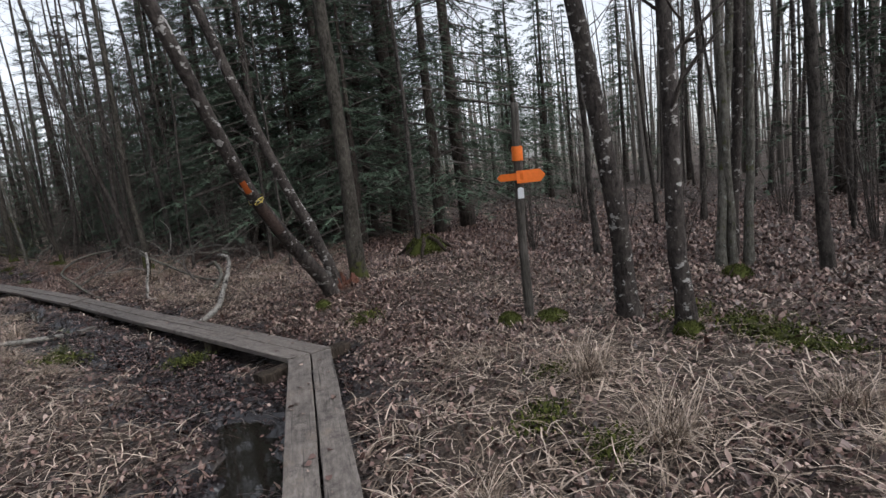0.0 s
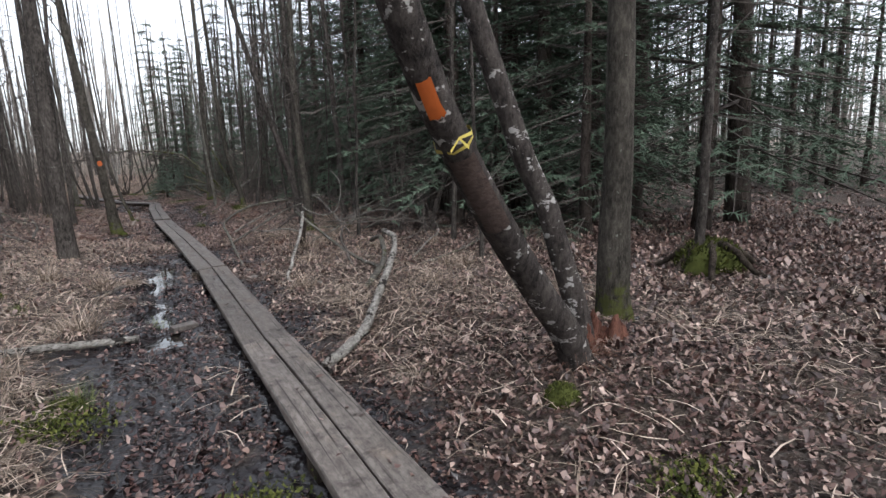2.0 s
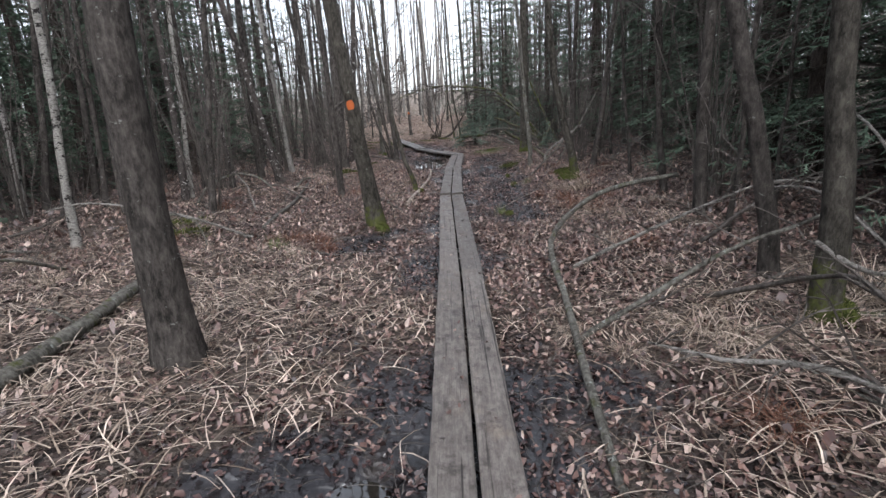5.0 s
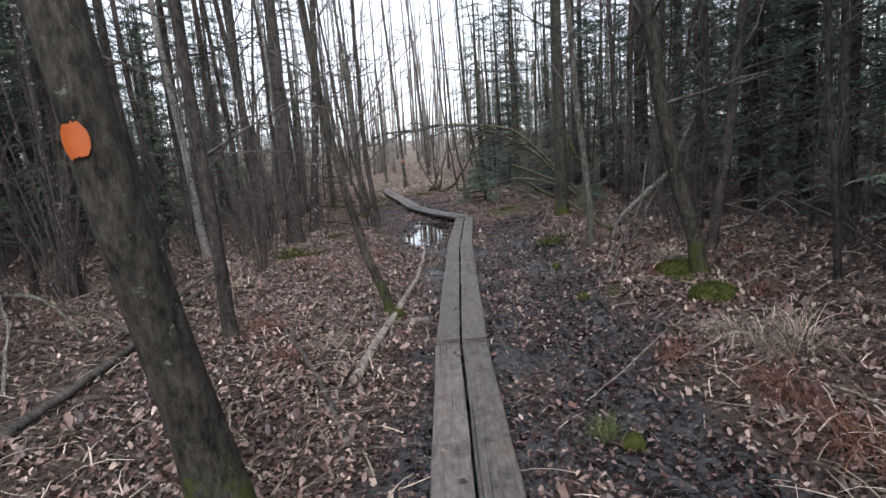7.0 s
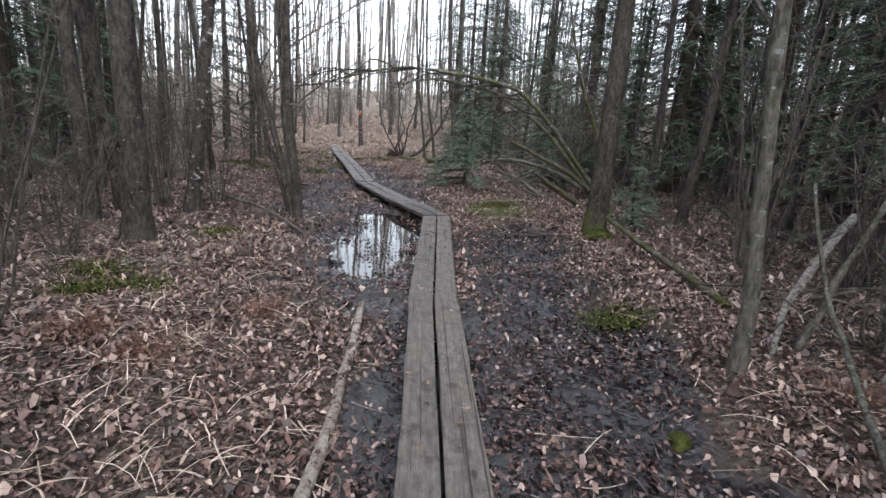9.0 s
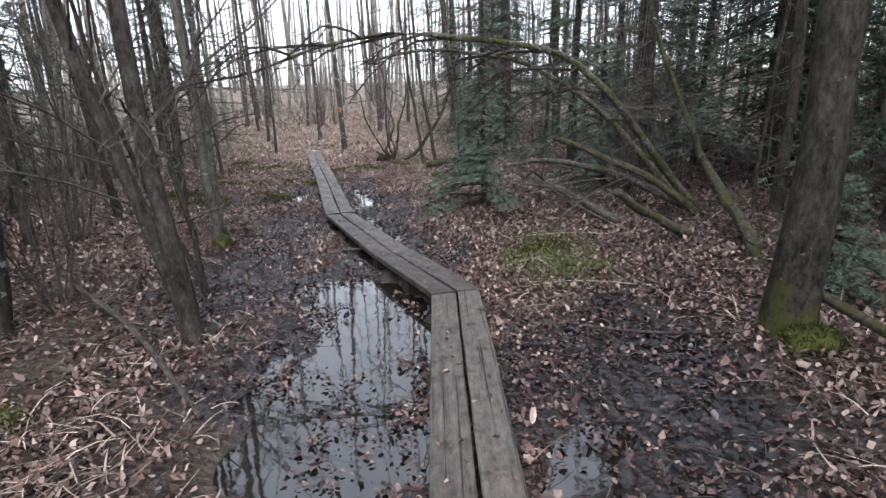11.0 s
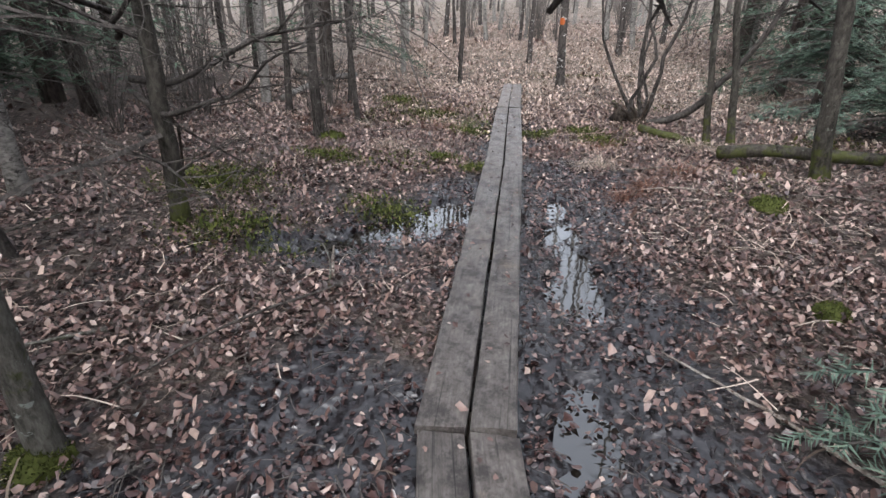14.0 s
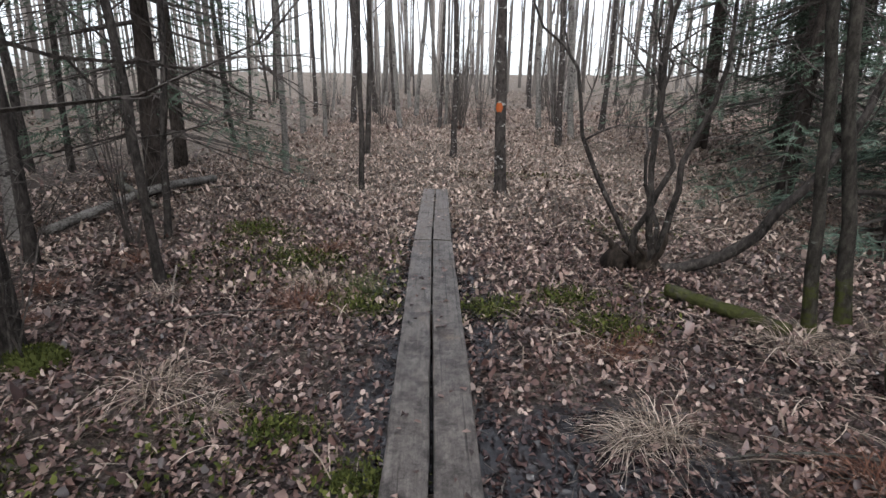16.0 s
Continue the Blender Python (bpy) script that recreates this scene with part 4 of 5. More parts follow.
def free(x, y, gap):
    room = min(capsule(x, y, (*a, *b, 1.0)) for a, b in zip(WALKLINE, WALKLINE[1:]))
    if room < (2.9 if gap > 1 else 2.3) or (x < 0.5 and y < -2 and room < 4.6) or (x > 0.5 and y < -11.5 and room < 4.2):
        return False
    if capsule(x, y, (2, -16, 13, -8.5, 1.0)) < (3.0 if gap > 1 else 0.0) or capsule(x, y, (2.5, -15.8, 9, -11.5, 1.0)) < 1.0:
        return False
    if any((x - u) ** 2 + (y - v) ** 2 < (0.5 * (gap + g)) ** 2 for u, v, g in taken):
        return False
    taken.append((x, y, gap))
    return True


SPRUCES = [spruce(10, 101, 0.48, 0.1, 2, 0.0072), spruce(8, 102, 0.52, 0.1, 2, 0.0072), spruce(6, 103, 0.62, 0.05, 2, 0.0068), spruce(12, 105, 0.3, 0.06, 1, 0.022), spruce(10, 106, 0.32, 0.05, 1, 0.022)]
first_use = [True] * 5
sr = np.random.default_rng(110)
for (x0, x1, y0, y1, count, kinds) in ((4.8, 7.5, -10, -3, 14, (0, 1, 2)), (4.9, 9, -3, 8, 8, (0, 1, 2)), (2.4, 6, 17.5, 26, 4, (0, 1, 2)), (8, 22, -8, 16, 40, (3, 4)), (4.8, 9, 9.5, 20, 8, (0, 1, 2)), (-12, -8.5, -8, 10, 16, (3, 4)), (-22, -12, -16, 14, 36, (3, 4)), (-11, -8, 10, 16, 3, (1, 2)), (-20, -12, 10, 20, 10, (3, 4)), (12, 24, -30, -17, 6, (3, 4)), (-20, -6, -30, -14, 6, (3, 4)), (9, 20, 18, 34, 10, (3, 4)), (19, 30, -14, 4, 10, (3, 4)), (-26, -17, 20, 30, 5, (3, 4))):
    for k in range(count):
        for tries in range(20):
            x, y = sr.uniform(x0, x1), sr.uniform(y0, y1)
            if free(x, y, 1.5):
                break
        else:
            continue
        v = int(kinds[sr.integers(0, len(kinds))])
        m = placed(x, y, sr.uniform(0, 6.28), sr.uniform(0.8, 1.3))
        if first_use[v]:
            SPRUCES[v].matrix_basis, first_use[v] = m, False
        else:
            copy_thing(SPRUCES[v], m)

for k, (x, y, v, size) in enumerate(((6.2, -7.7, 0, 1.3), (6.6, -6.4, 1, 1.7), (5.7, -5.3, 0, 1.3), (7.9, -8.3, 1, 1.7), (9.6, -7.0, 0, 1.4), (6.1, -4.0, 0, 1.3), (8.8, -5.0, 1, 1.8), (3.5, 12.7, 1, 0.95), (4.1, 14.6, 0, 0.9), (3.0, 15.4, 2, 1.1), (1.2, 21.0, 2, 1.2), (1.9, 22.8, 1, 1.0), (2.4, 20.4, 1, 0.9), (0.9, 25.0, 1, 1.1), (2.9, 25.5, 0, 1.0), (-7.0, 18.6, 1, 0.95), (-8.6, 21.0, 0, 1.0),
                                     (5.1, -6.4, 1, 1.1), (4.9, -4.3, 0, 1.0), (5.6, -2.4, 1, 1.2), (5.3, -0.6, 1, 1.05), (5.9, 1.6, 0, 1.1), (5.7, 4.5, 1, 1.0), (6.1, 6.1, 0, 1.0), (6.2, 8.1, 1, 1.2), (6.0, 10.0, 0, 1.1), (5.3, 12.0, 1, 1.1), (7.0, 0.2, 1, 1.5), (7.2, 4.6, 0, 1.4), (7.4, -10.2, 0, 1.2), (8.9, -9.9, 1, 1.5),
                                     (-7.4, 12.3, 1, 1.0), (-8.4, 14.6, 0, 0.9), (-6.8, 9.2, 2, 1.1), (-7.2, 5.6, 1, 1.2), (-8.6, 3.4, 0, 1.0), (-10.2, 1.0, 1, 1.1), (-9.2, 8.2, 0, 1.3), (6.8, 13.6, 3, 1.2), (8.2, 11.0, 4, 1.2), (8.6, 16.0, 4, 1.2), (5.4, 17.2, 3, 0.9), (10.0, 13.0, 3, 1.3))):
    taken.append((x, y, 1.5))
    copy_thing(SPRUCES[v], placed(x, y, 1.3 * k, size))

# small spruces near the path
LITTLE = spruce(1.5, 104, 1.7, 0.05, 2, 0.004)
LITTLE.matrix_basis = placed(0.55, 11.0, 0.3, 1.12)
tagged(LITTLE, "young bushy green spruce beside the muddy boardwalk", "tree")
for x, y, sz in ((2.6, 7.2, 0.5), (1.7, 16.9, 1.0), (2.6, 12.0, 1.3), (1.3, 18.6, 1.4)):
    copy_thing(LITTLE, placed(x, y, x * 3, sz))

# leafless woods on both sides
POLES = []
for k in range(6):
    pr = np.random.default_rng(200 + k)
    h = (11, 9, 13, 7, 10, 12)[k]
    t, _, _ = bare_tree((0, -300 - k * 5), straight(pr.uniform(-0.05, 0.05), pr.uniform(-0.05, 0.05), h, 0.12), (0.058, 0.038, 0.072, 0.026, 0.048, 0.064)[k], 210 + k, (M_ALDER, M_ALDER, M_BIRCH, M_ALDER, M_PALE, M_ALDER)[k],
                        ("bare grey-brown alder among the trees", "thin leafless alder with many twigs", "tall leafless birch with flecked bark", "leafless sapling with brown twigs", "pale-stemmed leafless birch in the wood", "tall bare alder with dark bark")[k], first=(0.3, 0.15, 0.4, 0.08, 0.3, 0.35)[k], count=(18, 22, 14, 20, 14, 16)[k], reach=(1.5, 1.3, 1.7, 0.9, 1.2, 1.6)[k], depth=1 if k != 1 else 2, group="bare trees of the wood", sides=7)
    POLES.append(t)
used = [False] * 6
for (x0, x1, y0, y1, count, kinds) in ((-13, -3.2, -9, 12, 66, (0, 1, 1, 2, 3, 4, 5, 4)), (-24, -12, -14, 18, 26, (0, 2, 4, 5)), (3.5, 12, -26, -14.5, 30, (0, 1, 2, 3, 5, 3)), (12, 26, -30, -10, 28, (0, 1, 2, 4, 5)),
                                         (2.6, 5.5, -10, 20, 30, (1, 3, 3, 1)), (-12, 8, 25, 46, 26, (4, 4, 4, 2)), (-22, -8, 20, 42, 24, (4, 2, 0, 3)), (-9, 4, 22, 34, 12, (4, 4, 4, 2, 3)), (-24, 18, 32, 52, 16, (2, 4, 4, 5)), (-15, -5.5, 12, 26, 24, (0, 1, 4, 4, 3)), (4, 14, 14, 30, 16, (0, 1, 2, 5))):
    for k in range(count):
        for tries in range(12):
            x, y = sr.uniform(x0, x1), sr.uniform(y0, y1)
            if free(x, y, 0.7):
                break
        else:
            continue
        v = int(kinds[sr.integers(0, len(kinds))])
        m = placed(x, y, sr.uniform(0, 6.28), sr.uniform(0.75, 1.3), sr.normal(0, 0.06), sr.uniform(0, 6.28))
        if not used[v]:
            POLES[v].matrix_basis, used[v] = m, True
        else:
            copy_thing(POLES[v], m)

# far woods all round, too many to count
far = Shape()
fr = np.random.default_rng(300)
for k in range(1900):
    a, d = fr.uniform(0, 2 * np.pi), fr.uniform(26, 75)
    x, y = d * math.cos(a), d * math.sin(a) + 2
    if abs(x) < 17 and -32 < y < 42 or (y > 28 and fr.uniform() < 0.05):
        continue
    z, h = floor_at(x, y), fr.uniform(8, 15)
    lx, ly = fr.normal(0, 0.5, 2)
    far.tube([(x, y, z - 0.2), (x + lx * 0.4, y + ly * 0.4, z + h * 0.5), (x + lx, y + ly, z + h)], [fr.uniform(0.06, 0.14), 0.07, 0.02], 4, cap=False)
    for j in range(22):
        t = fr.uniform(0.04, 0.95)
        q = np.array([x + lx * t, y + ly * t, z + h * t])
        w = fr.normal(0, 1, 3) * np.array([1, 1, 0.4]) + np.array([0, 0, 0.6])
        w *= fr.uniform(0.8, 2.2) / np.linalg.norm(w)
        o = np.cross(w, fr.normal(0, 1, 3))
        o *= 0.02 / np.linalg.norm(o)
        far.poly([q - o, q + o, q + w])
tagged(put("far_woods", far, M_FAR, smooth=False), "distant leafless grey woods with haze in their colour", "woods", kind="stuff")

# ---- signpost ----
post = tagged(new("signpost"), "weathered grey trail post with two orange arrow boards", "signpost")
post.location = (2.15, -15.92, floor_at(2.15, -15.92))
qr = np.random.default_rng(70)
ppts = smooth_path([(0, 0, -0.15), (0.0, 0.0, 0.3), (-0.03, -0.02, 0.8), (-0.1, -0.08, 1.35), (-0.1, -0.09, 1.8), (-0.08, -0.09, 2.1)], 16, qr, 0.002)
put("pole", Shape().tube(ppts, np.linspace(0.048, 0.036, 16), 10, 0.05, r=qr), M_POST, post, "bare grey pole")
AHEAD = Vector((0.66, -0.75, 0)).normalized()
FACE = Vector((-0.75, -0.66, 0)).normalized()


def arrow(length, tall, z, way, tip):
    s = Shape()
    n = 0.006
    c = Vector((-0.1, -0.08, z)) + FACE * 0.055
    flat = [(-0.03, -tall / 2), (length - tip, -tall / 2), (length - tip * 0.2, -tall * 0.16), (length, 0), (length - tip * 0.2, tall * 0.16), (length - tip, tall / 2), (-0.03, tall / 2)]
    for off in (n, -n):
        s.v.extend(tuple(c + way * u + Vector((0, 0, v)) + FACE * off) for u, v in flat)
    k = len(flat)
    s.f.append(tuple(range(k)))
    s.f.append(tuple(range(k, 2 * k))[::-1])
    s.f.extend((i, (i + 1) % k, k + (i + 1) % k, k + i) for i in range(k))
    return put("arrow_board", s, M_ORANGE, post, "orange painted arrow board", smooth=False)


arrow(0.235, 0.115, 1.42, AHEAD, 0.05)
arrow(0.215, 0.065, 1.425, (-AHEAD + FACE * -0.35).normalized(), 0.03)
s = Shape()
c = Vector((-0.09, -0.07, 1.27)) + FACE * 0.052
flat = [(-0.028, -0.05), (0.028, -0.05), (0.028, 0.04), (0, 0.056), (-0.028, 0.04)]
for off in (0.003, -0.003):
    s.v.extend(tuple(c + AHEAD * u + Vector((0, 0, v)) + FACE * off) for u, v in flat)
s.f = [(0, 1, 2, 3, 4), (9, 8, 7, 6, 5)] + [(i, (i + 1) % 5, 5 + (i + 1) % 5, 5 + i) for i in range(5)]
put("marker_plate", s, M_WHITE, post, "small white marker plate", smooth=False)
band(post, ppts, np.linspace(0.05, 0.04, 16), 1.57, 1.7, 120, 330, M_ORANGE, "paint_mark", "orange paint square")

# ---- logs, sticks and stumps ----


def log(name, points, r0, r1, material, label, category, seed, sides=9, twigs=0, group=""):
    """A fallen stem through points given as x, y and height over the ground."""
    r = np.random.default_rng(seed)
    pts = smooth_path([(x, y, floor_at(x, y) + z) for x, y, z in points], max(10, 4 * len(points)), r, 0.006)
    ob = put(name, Shape().tube(pts, np.linspace(r0, r1, len(pts)), sides, 0.1, r=r), material)
    if twigs:
        put("twigwork", twigs_on(pts, r0 * 0.5, r, 0.15, twigs, 0.7, 0.3, 1), M_TWIG, ob, smooth=False)["kind"] = "stuff"
    return tagged(ob, label, category, group)


log("birch_log", [(0.6, -12.0, 0.06), (1.0, -11.7, 0.08), (1.35, -11.2, 0.16), (1.75, -10.6, 0.3), (2.05, -10.1, 0.42), (2.1, -9.7, 0.5)], 0.04, 0.03, M_WHITE_BIRCH, "curved white birch log resting beside the boardwalk", "log", 401)
log("birch_log", [(-2.9, -11.1, 0.04), (-1.8, -10.8, 0.05), (-1.1, -10.75, 0.06), (-0.55, -10.55, 0.04)], 0.026, 0.033, M_WHITE_BIRCH, "thin white birch log lying in dry grass", "log", 402)
log("peeled_stick", [(-0.7, -0.45, 0.035), (-0.62, 1.2, 0.04), (-0.6, 2.8, 0.04), (-0.64, 4.2, 0.06)], 0.036, 0.026, M_WHITE_STICK, "long pale peeled stick lying beside the boardwalk", "stick", 403)
log("fallen_branch", [(0.8, -7.36, 0.02), (0.85, -6.4, 0.03), (0.9, -5.2, 0.1), (1.02, -3.7, 0.25), (1.7, -2.8, 0.4), (2.7, -2.2, 0.4)], 0.022, 0.028, M_GREY_BRANCH, "long bent pale branch lying on the leaves", "branch", 404)
log("broken_stem", [(1.75, -7.2, 0.0), (1.76, -7.2, 0.3), (1.8, -7.15, 0.55)], 0.055, 0.04, M_STUMP, "short broken stem standing in dry grass", "stump", 405)
log("fallen_branch", [(1.8, -7.1, 0.55), (1.66, -7.45, 0.38), (1.25, -8.4, 0.1), (1.05, -9.1, 0.03), (1.3, -9.6, 0.02)], 0.026, 0.018, M_WHITE_BIRCH, "white birch branch slanting to the ground", "branch", 406)
log("fallen_branch", [(1.75, -6.9, 0.55), (1.85, -8.0, 0.3), (1.95, -9.0, 0.08), (2.05, -9.8, 0.03)], 0.022, 0.02, M_GREY_BRANCH, "straight grey branch propped on a broken stem", "branch", 407)
log("fallen_branch", [(2.2, -5.6, 0.45), (2.5, -5.7, 0.3), (2.9, -5.4, 0.35), (3.3, -4.6, 0.8), (3.2, -4.3, 1.1)], 0.016, 0.01, M_PALE, "crooked pale branch on the brush heap", "branch", 408, twigs=4)
log("fallen_branch", [(1.6, -10.3, 0.03), (2.1, -9.6, 0.12), (2.5, -8.6, 0.25), (2.5, -8.2, 0.2)], 0.035, 0.03, M_GREY_BRANCH, "grey curved branch beside the dry grass", "branch", 409)
log("mossy_log", [(-2.2, -7.0, 0.06), (-2.4, -5.6, 0.08), (-2.66, -3.6, 0.08)], 0.06, 0.05, M_GREY_BRANCH, "pale rotten log sunk in dry grass", "log", 410)
log("fallen_log", [(-2.45, -1.8, 0.03), (-2.55, -0.7, 0.06), (-2.68, 0.4, 0.07), (-3.1, 2.6, 0.06)], 0.034, 0.024, M_POST, "brown fallen log among leaves", "log", 411)
log("fallen_branch", [(-1.5, 0.6, 0.03), (-1.2, 0.05, 0.05), (-0.8, -0.65, 0.05), (-0.47, -1.26, 0.03)], 0.022, 0.014, M_POST, "fallen branch with a fork lying on leaves", "branch", 412, twigs=3)
log("fallen_branch", [(-3.1, 1.6, 0.05), (-3.2, 2.4, 0.1), (-3.3, 3.2, 0.05)], 0.025, 0.018, M_GREY_BRANCH, "pale stick lying in the leaves", "branch", 413, twigs=3)
log("fallen_branch", [(-3.05, 7.9, 0.1), (-2.2, 7.1, 0.12), (-1.4, 6.25, 0.03)], 0.025, 0.015, M_TWIG, "dark bent branch reaching to the pool", "branch", 414, twigs=4)
log("mossy_log", [(2.0, 6.9, 0.35), (2.02, 6.4, 0.22), (2.1, 5.2, 0.12), (2.16, 4.1, 0.05)], 0.028, 0.034, M_MOSS_STEM, "fallen mossy log with a pale cut end", "log", 415)
log("fallen_branch", [(1.2, 11.5, 0.3), (1.5, 10.6, 0.2), (1.7, 9.9, 0.12), (1.9, 9.4, 0.06)], 0.035, 0.05, M_GREY_BRANCH, "brown fallen limb under the arching tree", "branch", 416, twigs=6)
log("fallen_branch", [(1.0, 12.0, 0.35), (1.6, 11.2, 0.5), (2.3, 10.4, 0.35), (2.8, 9.8, 0.1)], 0.03, 0.05, M_GREY_BRANCH, "leaning dead limb under the arching tree", "branch", 417, twigs=8)
log("mossy_log", [(-0.2, 15.6, 0.1), (0.3, 15.5, 0.18), (1.2, 15.5, 0.14)], 0.07, 0.06, M_ALDER_MOSSY, "green moss-covered log lying against a tree", "log", 418)
log("mossy_log", [(-1.05, 16.7, 0.08), (-0.75, 16.5, 0.07), (-0.4, 16.15, 0.05)], 0.05, 0.05, M_ALDER_MOSSY, "short mossy log lying on leaves", "log", 419)
log("fallen_log", [(-7.2, 20.0, 0.1), (-6.9, 18.4, 0.15), (-6.8, 16.8, 0.08)], 0.06, 0.05, M_PALE, "long pale fallen log in the wood", "log", 420)
log("fallen_log", [(-8.4, 19.5, 0.1), (-7.4, 18.4, 0.2), (-6.4, 17.8, 0.08)], 0.05, 0.04, M_GREY_BRANCH, "grey fallen log in the wood", "log", 421)
log("mossy_log", [(2.76, -17.5, 0.0), (2.55, -17.75, 0.03), (2.4, -18.0, 0.01), (2.15, -18.4, 0.02)], 0.05, 0.035, M_ALDER_MOSSY, "mossy log lying among fallen leaves", "log", 422)
log("fallen_branch", [(1.5, 1.7, 0.05), (1.9, 2.6, 0.2), (2.4, 3.6, 0.5), (2.7, 4.3, 1.0)], 0.02, 0.012, M_GREY_BRANCH, "pale dead branch leaning into the spruces", "branch", 423, twigs=8)
log("bent_sapling", [(-4.4, 0.2, 0.0), (-4.2, 0.3, 0.3), (-3.75, 0.4, 0.5), (-3.3, 0.3, 0.42), (-3.0, 0.2, 0.2)], 0.03, 0.012, M_GREY_BRANCH, "bent over sapling with an arched stem", "sapling", 424)
log("fallen_branch", [(1.95, 3.25, 0.03), (2.1, 3.45, 0.3), (2.45, 3.75, 0.52), (2.95, 4.1, 0.8)], 0.018, 0.035, M_PALE, "pale dead limb sloping up from the leaves", "branch", 425, twigs=3)
log("leaning_sapling", [(2.3, 3.5, 0.0), (2.5, 3.6, 0.35), (2.85, 3.8, 0.85), (3.3, 4.0, 1.6)], 0.03, 0.014, M_GREY_BRANCH, "leaning grey sapling before the spruces", "sapling", 426, twigs=6)
br = np.random.default_rng(430)
for k in range(44):
    z = ((1.6, 4.0, -9.5, -3.5), (2.4, 4.2, 0, 8), (-6, -3, -6, 4), (1.2, 3.2, 9.5, 13))[(0, 0, 1, 2, 3)[k % 5]]
    x, y, w, L = br.uniform(*z[:2]), br.uniform(*z[2:]), br.uniform(0, 6.28), br.uniform(1.0, 2.4)
    dx, dy = math.cos(w) * L / 2, math.sin(w) * L / 2
    log("fallen_branch", [(x - dx, y - dy, 0.02), (x - dx * 0.2 + br.normal(0, 0.1), y - dy * 0.2, br.uniform(0.1, 0.4)), (x + dx * 0.5, y + dy * 0.5 + br.normal(0, 0.1), br.uniform(0.1, 0.6)), (x + dx, y + dy, br.uniform(0.02, 0.7))], br.uniform(0.012, 0.022), 0.006, (M_PALE, M_GREY_BRANCH, M_TWIG)[k % 3], "dead twiggy branch lying in the undergrowth", "branch", 470 + k, 6, 6, "dead branches")
for k in range(120):
    a = WALKLINE[int(br.integers(2, len(WALKLINE) - 1))]
    side = br.choice([-1, 1])
    x, y = a[0] + side * br.uniform(1.0, 4.5), a[1] + br.uniform(-2, 2)
    w, L = br.uniform(0, 6.28), br.uniform(0.4, 1.5)
    dx, dy = math.cos(w) * L / 2, math.sin(w) * L / 2
    log("stick", [(x - dx, y - dy, 0.015), (x + br.normal(0, 0.05), y + br.normal(0, 0.05), br.uniform(0.03, 0.1)), (x + dx, y + dy, 0.02)], br.uniform(0.006, 0.014), 0.004, (M_TWIG, M_GREY_BRANCH, M_WHITE_STICK)[int(br.integers(0, 3))], "thin dead stick lying on the forest floor", "stick", 440 + k, 5, group="dead sticks")


def dome(rx, ry, h, r, n=22):
    """A lumpy cushion, sunk a little into the ground."""
    s = Shape()
    for i in range(n // 2 + 1):
        p = i / (n // 2) * math.pi * 0.56
        for j in range(n):
            q = 2 * math.pi * j / n
            f = 1 + 0.16 * math.sin(3 * q + 1.3 * p + rx * 40) + 0.1 * r.uniform(-1, 1)
            s.v.append((rx * f * math.sin(p) * math.cos(q), ry * f * math.sin(p) * math.sin(q), h * math.cos(p) * (1 + 0.1 * r.uniform(-1, 1))))
    for i in range(n // 2):
        for j in range(n):
            a, b = i * n + j, i * n + (j + 1) % n
            s.f.append((a, a + n, b + n, b))
    return s


def fuzz(rx, ry, h, count, blade, r):
    """Short upright leaves that cover a cushion."""
    s = Shape()
    for k in range(count):
        q, p = r.uniform(0, 6.283), math.acos(1 - r.uniform(0, 1) * 0.95)
        c = np.array([rx * math.sin(p) * math.cos(q), ry * math.sin(p) * math.sin(q), h * math.cos(p)])
        d = c / np.array([rx, ry, h + 0.02]) * 0.6 + np.array([0, 0, 0.6]) + r.normal(0, 0.4, 3)
        d *= blade * r.uniform(0.5, 1.3) / np.linalg.norm(d)
        o = np.cross(d, r.normal(0, 1, 3))
        o *= blade * 0.28 / (np.linalg.norm(o) + 1e-9)
        s.poly([c - o, c + d * 0.6 + o * 0.6, c + d])
    return s


def cushion(rx, ry, h, seed, label):
    r = np.random.default_rng(seed)
    ob = new("moss_cushion")
    put("core", dome(rx * 0.97, ry * 0.97, h * 0.95, r), M_MOSS, ob)
    put("moss_leaves", fuzz(rx, ry, h, 900, 0.035, r), M_MOSS, ob, smooth=False)["kind"] = "stuff"
    return tagged(ob, label, "moss", "moss cushions")


